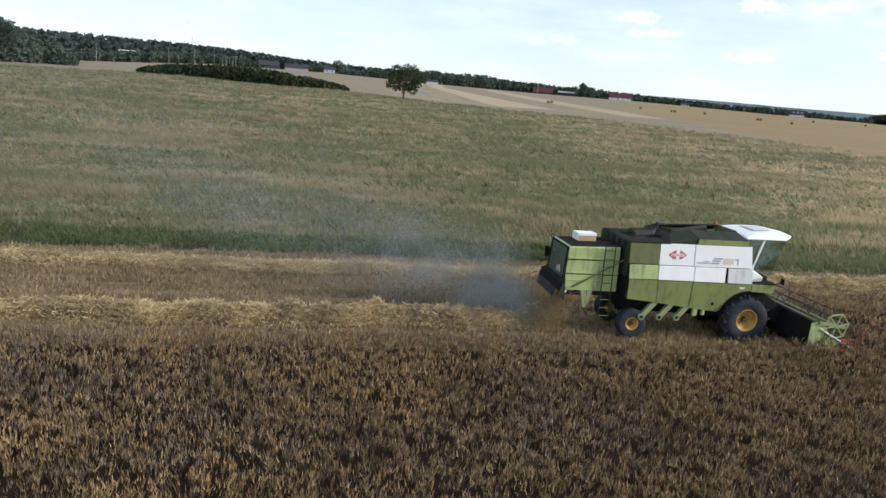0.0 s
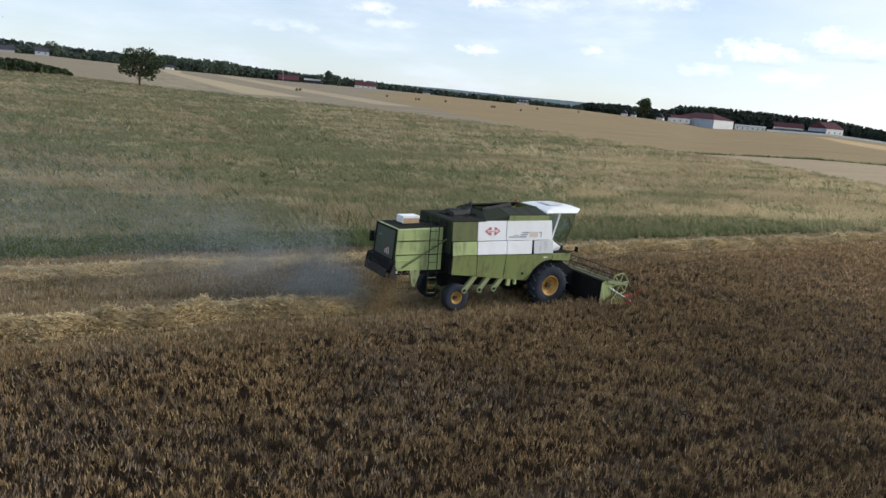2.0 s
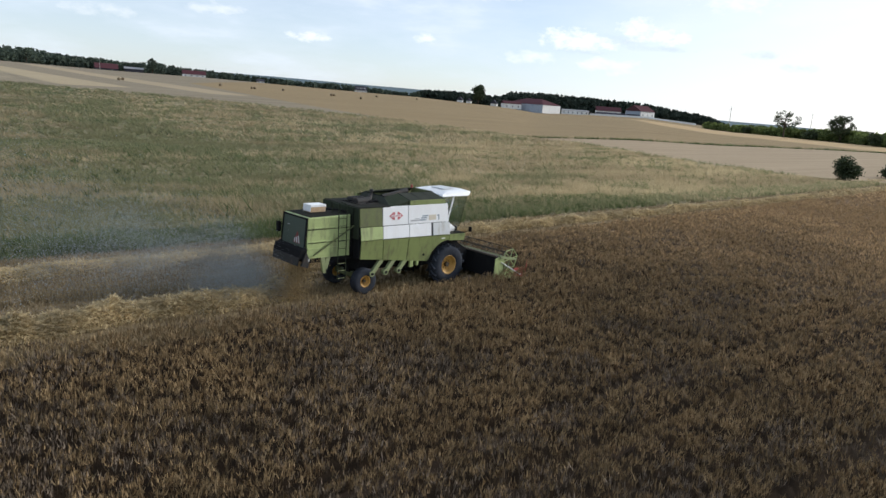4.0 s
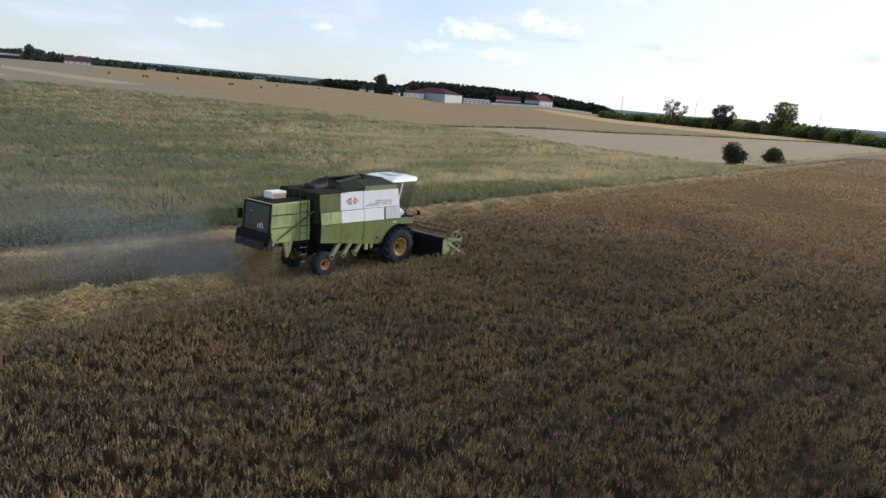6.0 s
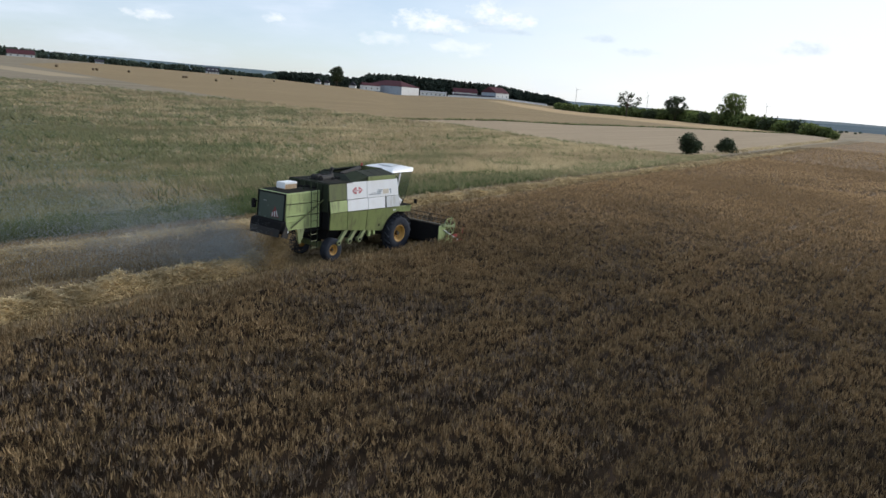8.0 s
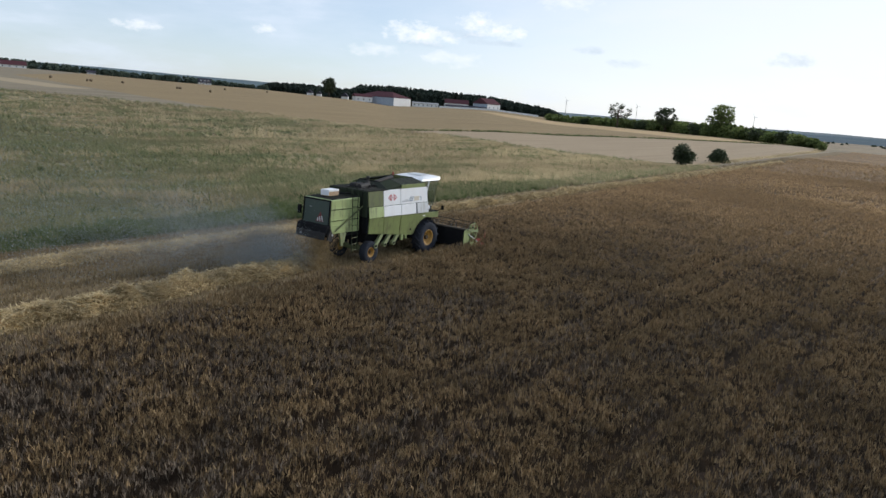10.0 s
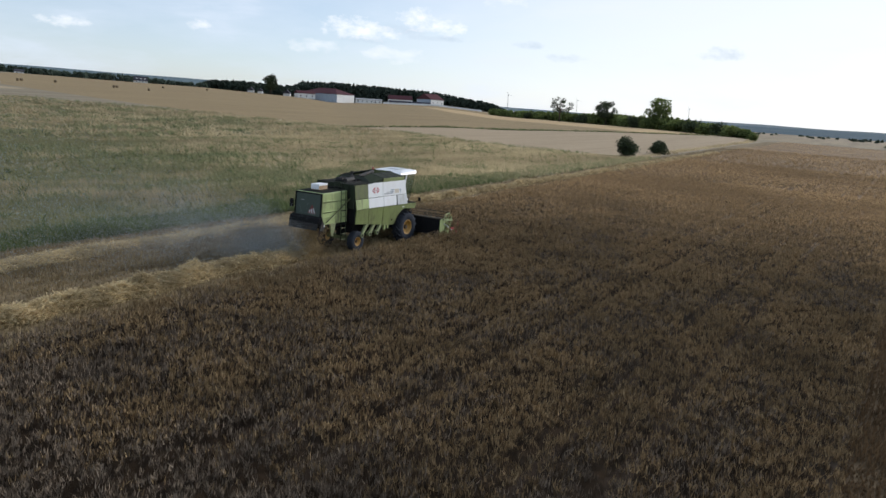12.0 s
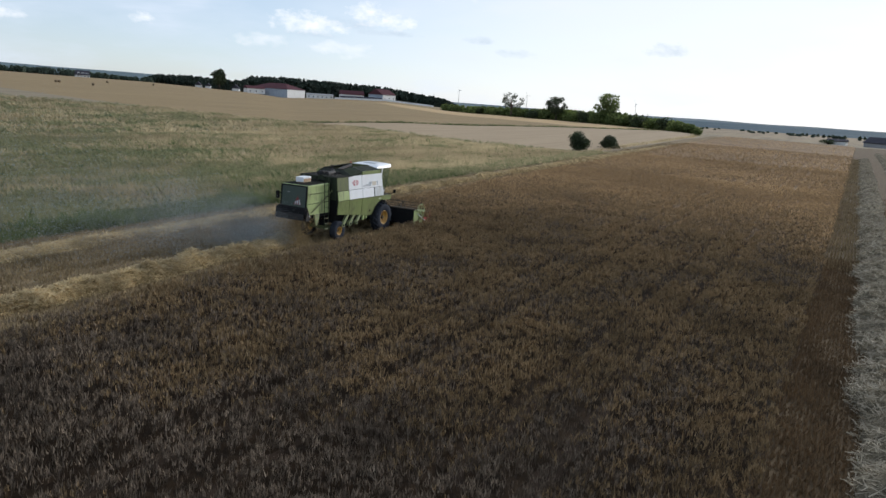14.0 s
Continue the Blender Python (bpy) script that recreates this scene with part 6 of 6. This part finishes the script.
# ---- farm buildings and village houses ----
def building(name, label, az, d, long, deep, wall_h, roof_h, face, wall_m, roof_m, windows=0, end_m=None, from_x=BASE_X, hipped=False, z_up=0.0, category="house"):
    """A gabled house; face: degrees by which its long side turns from facing the viewer."""
    x, y = polar(az, d, from_x)
    ob = thing(name, label, category, (x, y, float(land(x, y)) + z_up - 0.3), -az + face)
    a, c = long / 2, deep / 2
    part("wall", box(-a, a, -c, -c + 0.4, 0, wall_h), wall_m, ob)
    part("wall", box(-a, a, c - 0.4, c, 0, wall_h), wall_m, ob)
    for s in (-1, 1):
        pts = [(-c + 0.4, 0), (c - 0.4, 0), (c - 0.4, wall_h), (0, wall_h if hipped else wall_h + roof_h * 0.97), (-c + 0.4, wall_h)]
        part("gable", slab(pts, "x", s * a - 0.2 - 0.2 * s, s * a + 0.2 - 0.2 * s), end_m or wall_m, ob)
    e = 0.5
    hip = c * 0.9 if hipped else 0.0
    rv = [(-a - e, -c - e, wall_h - 0.1), (a + e, -c - e, wall_h - 0.1), (a + e - hip, 0, wall_h + roof_h), (-a - e + hip, 0, wall_h + roof_h), (-a - e, c + e, wall_h - 0.1), (a + e, c + e, wall_h - 0.1)]
    part("roof", hull(rv + [(q[0], q[1], q[2] + 0.25) for q in rv]), roof_m, ob)
    for k in range(windows):
        wx = -a + long * (k + 0.5) / windows
        win = part("window", box(wx - 0.6, wx + 0.6, -c - 0.06, -c + 0.02, wall_h * 0.35, wall_h * 0.35 + min(1.6, wall_h * 0.4)), M_darkglass, ob)
        part("sill", box(wx - 0.7, wx + 0.7, -c - 0.15, -c, wall_h * 0.35 - 0.12, wall_h * 0.35 - 0.02), M_plaster, win)
    return ob


building("barn", "large warehouse barn with a dark red hipped roof", 50.5, 905, 56, 36, 10.0, 6.5, -38, M_bluewall, M_roofred, 0, M_plaster, hipped=True, category="barn")
building("barn", "low white barn with open bays", 48.75, 885, 22, 12, 6.0, 3.0, 20, M_plaster, M_roofred, 3, category="barn")
building("shed", "long low white shed", 53.75, 890, 32, 9, 4.4, 1.4, 4, M_plaster, M_asphalt, 6, category="shed")
building("house", "long white house with a red tiled roof", 56.25, 930, 30, 13, 6.0, 5.0, 8, M_plaster, M_roofred, 5)
building("shed", "long open shed with a dark tin roof", 57.0, 880, 50, 10, 2.0, 2.0, 6, M_asphalt, M_roofdark, 0, category="shed")
building("house", "large white house with a red tiled roof", 58.65, 900, 24, 24, 7.6, 6.5, 48, M_plaster, M_roofred, 3, M_bluewall)
building("house", "small white gabled cottage", 47.4, 910, 8, 8, 3.4, 4.4, 80, M_plaster, M_roofdark, 1)
building("house", "small white gabled cottage among trees", 44.7, 940, 6, 7, 3.0, 4.0, 75, M_plaster, M_roofdark, 1)
building("house", "small white gabled cottage among trees", 45.4, 940, 6, 6, 3.0, 3.5, 80, M_plaster, M_roofdark, 1)
building("house", "white house with a dark dormered roof", 36.85, 925, 14, 9, 2.6, 5.0, 10, M_plaster, M_roofdark, 4)
building("house", "low house with a faded red roof", 24.4, 930, 26, 12, 3.2, 4.5, 5, M_plaster, M_roofred, 4)
building("barn", "dark red roofed barn among trees", 18.5, 930, 24, 12, 2.4, 5.5, 5, M_roofdark, M_roofred, 2, category="barn")
building("shed", "grey shed beside the trees", 20.3, 930, 20, 10, 4.0, 2.0, 5, M_roofdark, M_asphalt, 0, category="shed")
building("house", "low white house by the road", 29.2, 950, 9, 7, 2.4, 2.4, 5, M_plaster, M_roofdark, 2)
building("barn", "black boarded barn behind the hedge", -2.85, 850, 22, 14, 4.0, 5.0, 8, M_roofdark, M_roofdark, 0, M_plaster, category="barn")
building("shed", "long grey roofed shed behind the hedge", -0.75, 850, 26, 12, 3.0, 4.0, 5, M_asphalt, M_roofdark, 0, category="shed")
building("house", "pale blue-white house under tall trees", 1.76, 850, 12, 9, 4.0, 3.0, 5, M_bluewall, M_roofdark, 2)
building("house", "long pale house below the wooded ridge", -12.8, 880, 16, 9, 12.0, 2.0, 4, M_plaster, M_asphalt, 3)
building("house", "white house beside the lone tree", 9.8, 890, 13, 9, 2.6, 2.4, 5, M_plaster, M_roofdark, 2)
building("barn", "dark roofed farm building with a white end", 96.1, 425, 18, 12, 2.6, 2.8, -25, M_asphalt, M_roofdark, 0, M_plaster, category="barn")
building("shed", "small pale shed beside the farm", 93.0, 430, 9, 6, 2.2, 1.0, -10, M_plaster, M_roofdark, 0, category="shed")
shrub("bush", "bush beside the farm shed", *polar(92.4, 425), 2.8, 8.0, 44, 700, 0.4, M_leaf)

for ob in [o for o in scene.objects if o.parent is None and o.get("label") == "white house with a dark dormered roof"]:
    for k in (-4.4, 0.0, 4.4):
        dorm = part("dormer", box(k - 1.1, k + 1.1, -3.6, -0.8, 3.4, 5.6), M_plaster, ob, "white dormer")
        part("pane", box(k - 0.6, k + 0.6, -3.66, -3.58, 3.9, 5.1), M_darkglass, dorm)

# low pale wall in front of the farm
fence = thing("farm_wall", "long low white boundary wall of the farm", "wall", (0, 0, 0))
wall_az = np.linspace(54.9, 62.8, 9)
for k in range(8):
    p, q = polar(wall_az[k], 870), polar(wall_az[k + 1], 870)
    zp, zq = float(land(*p)), float(land(*q))
    part("wall_bay", hull([(p[0], p[1], zp - 0.5), (q[0], q[1], zq - 0.5), (p[0], p[1], zp + 2.0), (q[0], q[1], zq + 2.0), (p[0] + 0.4, p[1] + 0.4, zp - 0.5), (q[0] + 0.4, q[1] + 0.4, zq - 0.5), (p[0] + 0.4, p[1] + 0.4, zp + 2.0), (q[0] + 0.4, q[1] + 0.4, zq + 2.0)]), M_plaster, fence)

# poles beside the far road, a mast and wind turbines
pole = None
for az_, d_, hh in ((-6.75, 800, 10), (-6.4, 800, 8), (-6.15, 800, 8), (-5.9, 800, 9), (-5.65, 800, 8), (-5.4, 800, 10), (-5.2, 800, 10), (-14.7, 760, 16), (-9.9, 760, 15), (-8.1, 760, 15), (18.1, 900, 12)):
    x, y = polar(az_, d_)
    ob = thing("utility_pole", "pale concrete pole beside the far road", "pole", (x, y, float(land(x, y)) - 0.2), group="roadside poles")
    bm = rod((0, 0, 0), (0, 0, hh), 0.2, 0.13, 8)
    part("shaft", bm, M_pole, ob)
    part("crossarm", box(-0.9, 0.9, -0.1, 0.1, hh - 0.7, hh - 0.5), M_pole, ob)
x, y = polar(-8.65, 1500)
mast = thing("radio_mast", "thin lattice mast on the wooded ridge", "mast", (x, y, 20))
part("mast_shaft", rod((0, 0, 0), (0, 0, 53), 0.8, 0.4, 6), M_pole, mast)
part("mast_head", box(-0.9, 0.9, -0.9, 0.9, 47, 49), M_pole, mast)
for az_, d_, hh in ((65.0, 3300, 74), (70.4, 3500, 72), (78.8, 3900, 66)):
    x, y = polar(az_, d_)
    z = EYE_Z + d_ * math.tan(radians(0.02))
    ob = thing("wind_turbine", "slender white wind turbine on the horizon", "wind turbine", (x, y, z - 10), -az_, "wind turbines")
    part("tower", rod((0, 0, 0), (0, 0, hh), 1.3, 0.8, 8), M_pole, ob)
    part("nacelle", box(-1.5, 1.5, -3, 4, hh - 1.5, hh + 1.5, 0.3), M_plaster, ob)
    for k in range(3):
        a = radians(90 + 120 * k + 25)
        part("blade", rod((0, -3, hh), (20 * math.cos(a), -3, hh + 20 * math.sin(a)), 0.7, 0.2, 5), M_plaster, ob)

# round straw bales on the far stubble
def bale(x, y, turn):
    ob = thing("straw_bale", "round brown straw bale lying on stubble", "straw bale", (x, y, float(land(x, y)) - 0.05), turn, "round bales")
    part("roll", lathe([(0.0, -0.65), (0.55, -0.66), (0.78, -0.62), (0.85, -0.5), (0.86, 0.0), (0.85, 0.5), (0.78, 0.62), (0.55, 0.66), (0.0, 0.65)], (0, 0, 0.85), 20), M_bale, ob)
    part("binding", lathe([(0.868, -0.3), (0.872, -0.2), (0.868, -0.1)], (0, 0, 0.85), 20), M_bale, ob)
    part("binding", lathe([(0.868, 0.1), (0.872, 0.2), (0.868, 0.3)], (0, 0, 0.85), 20), M_bale, ob)


for k, (bx_, by_) in enumerate(((212, 455), (228, 440), (231, 441), (262, 455), (276, 412), (279, 413), (280, 382), (370, 480), (430, 495), (140, 438), (135, 430))):
    bale(bx_, by_, 20 + 37 * k)
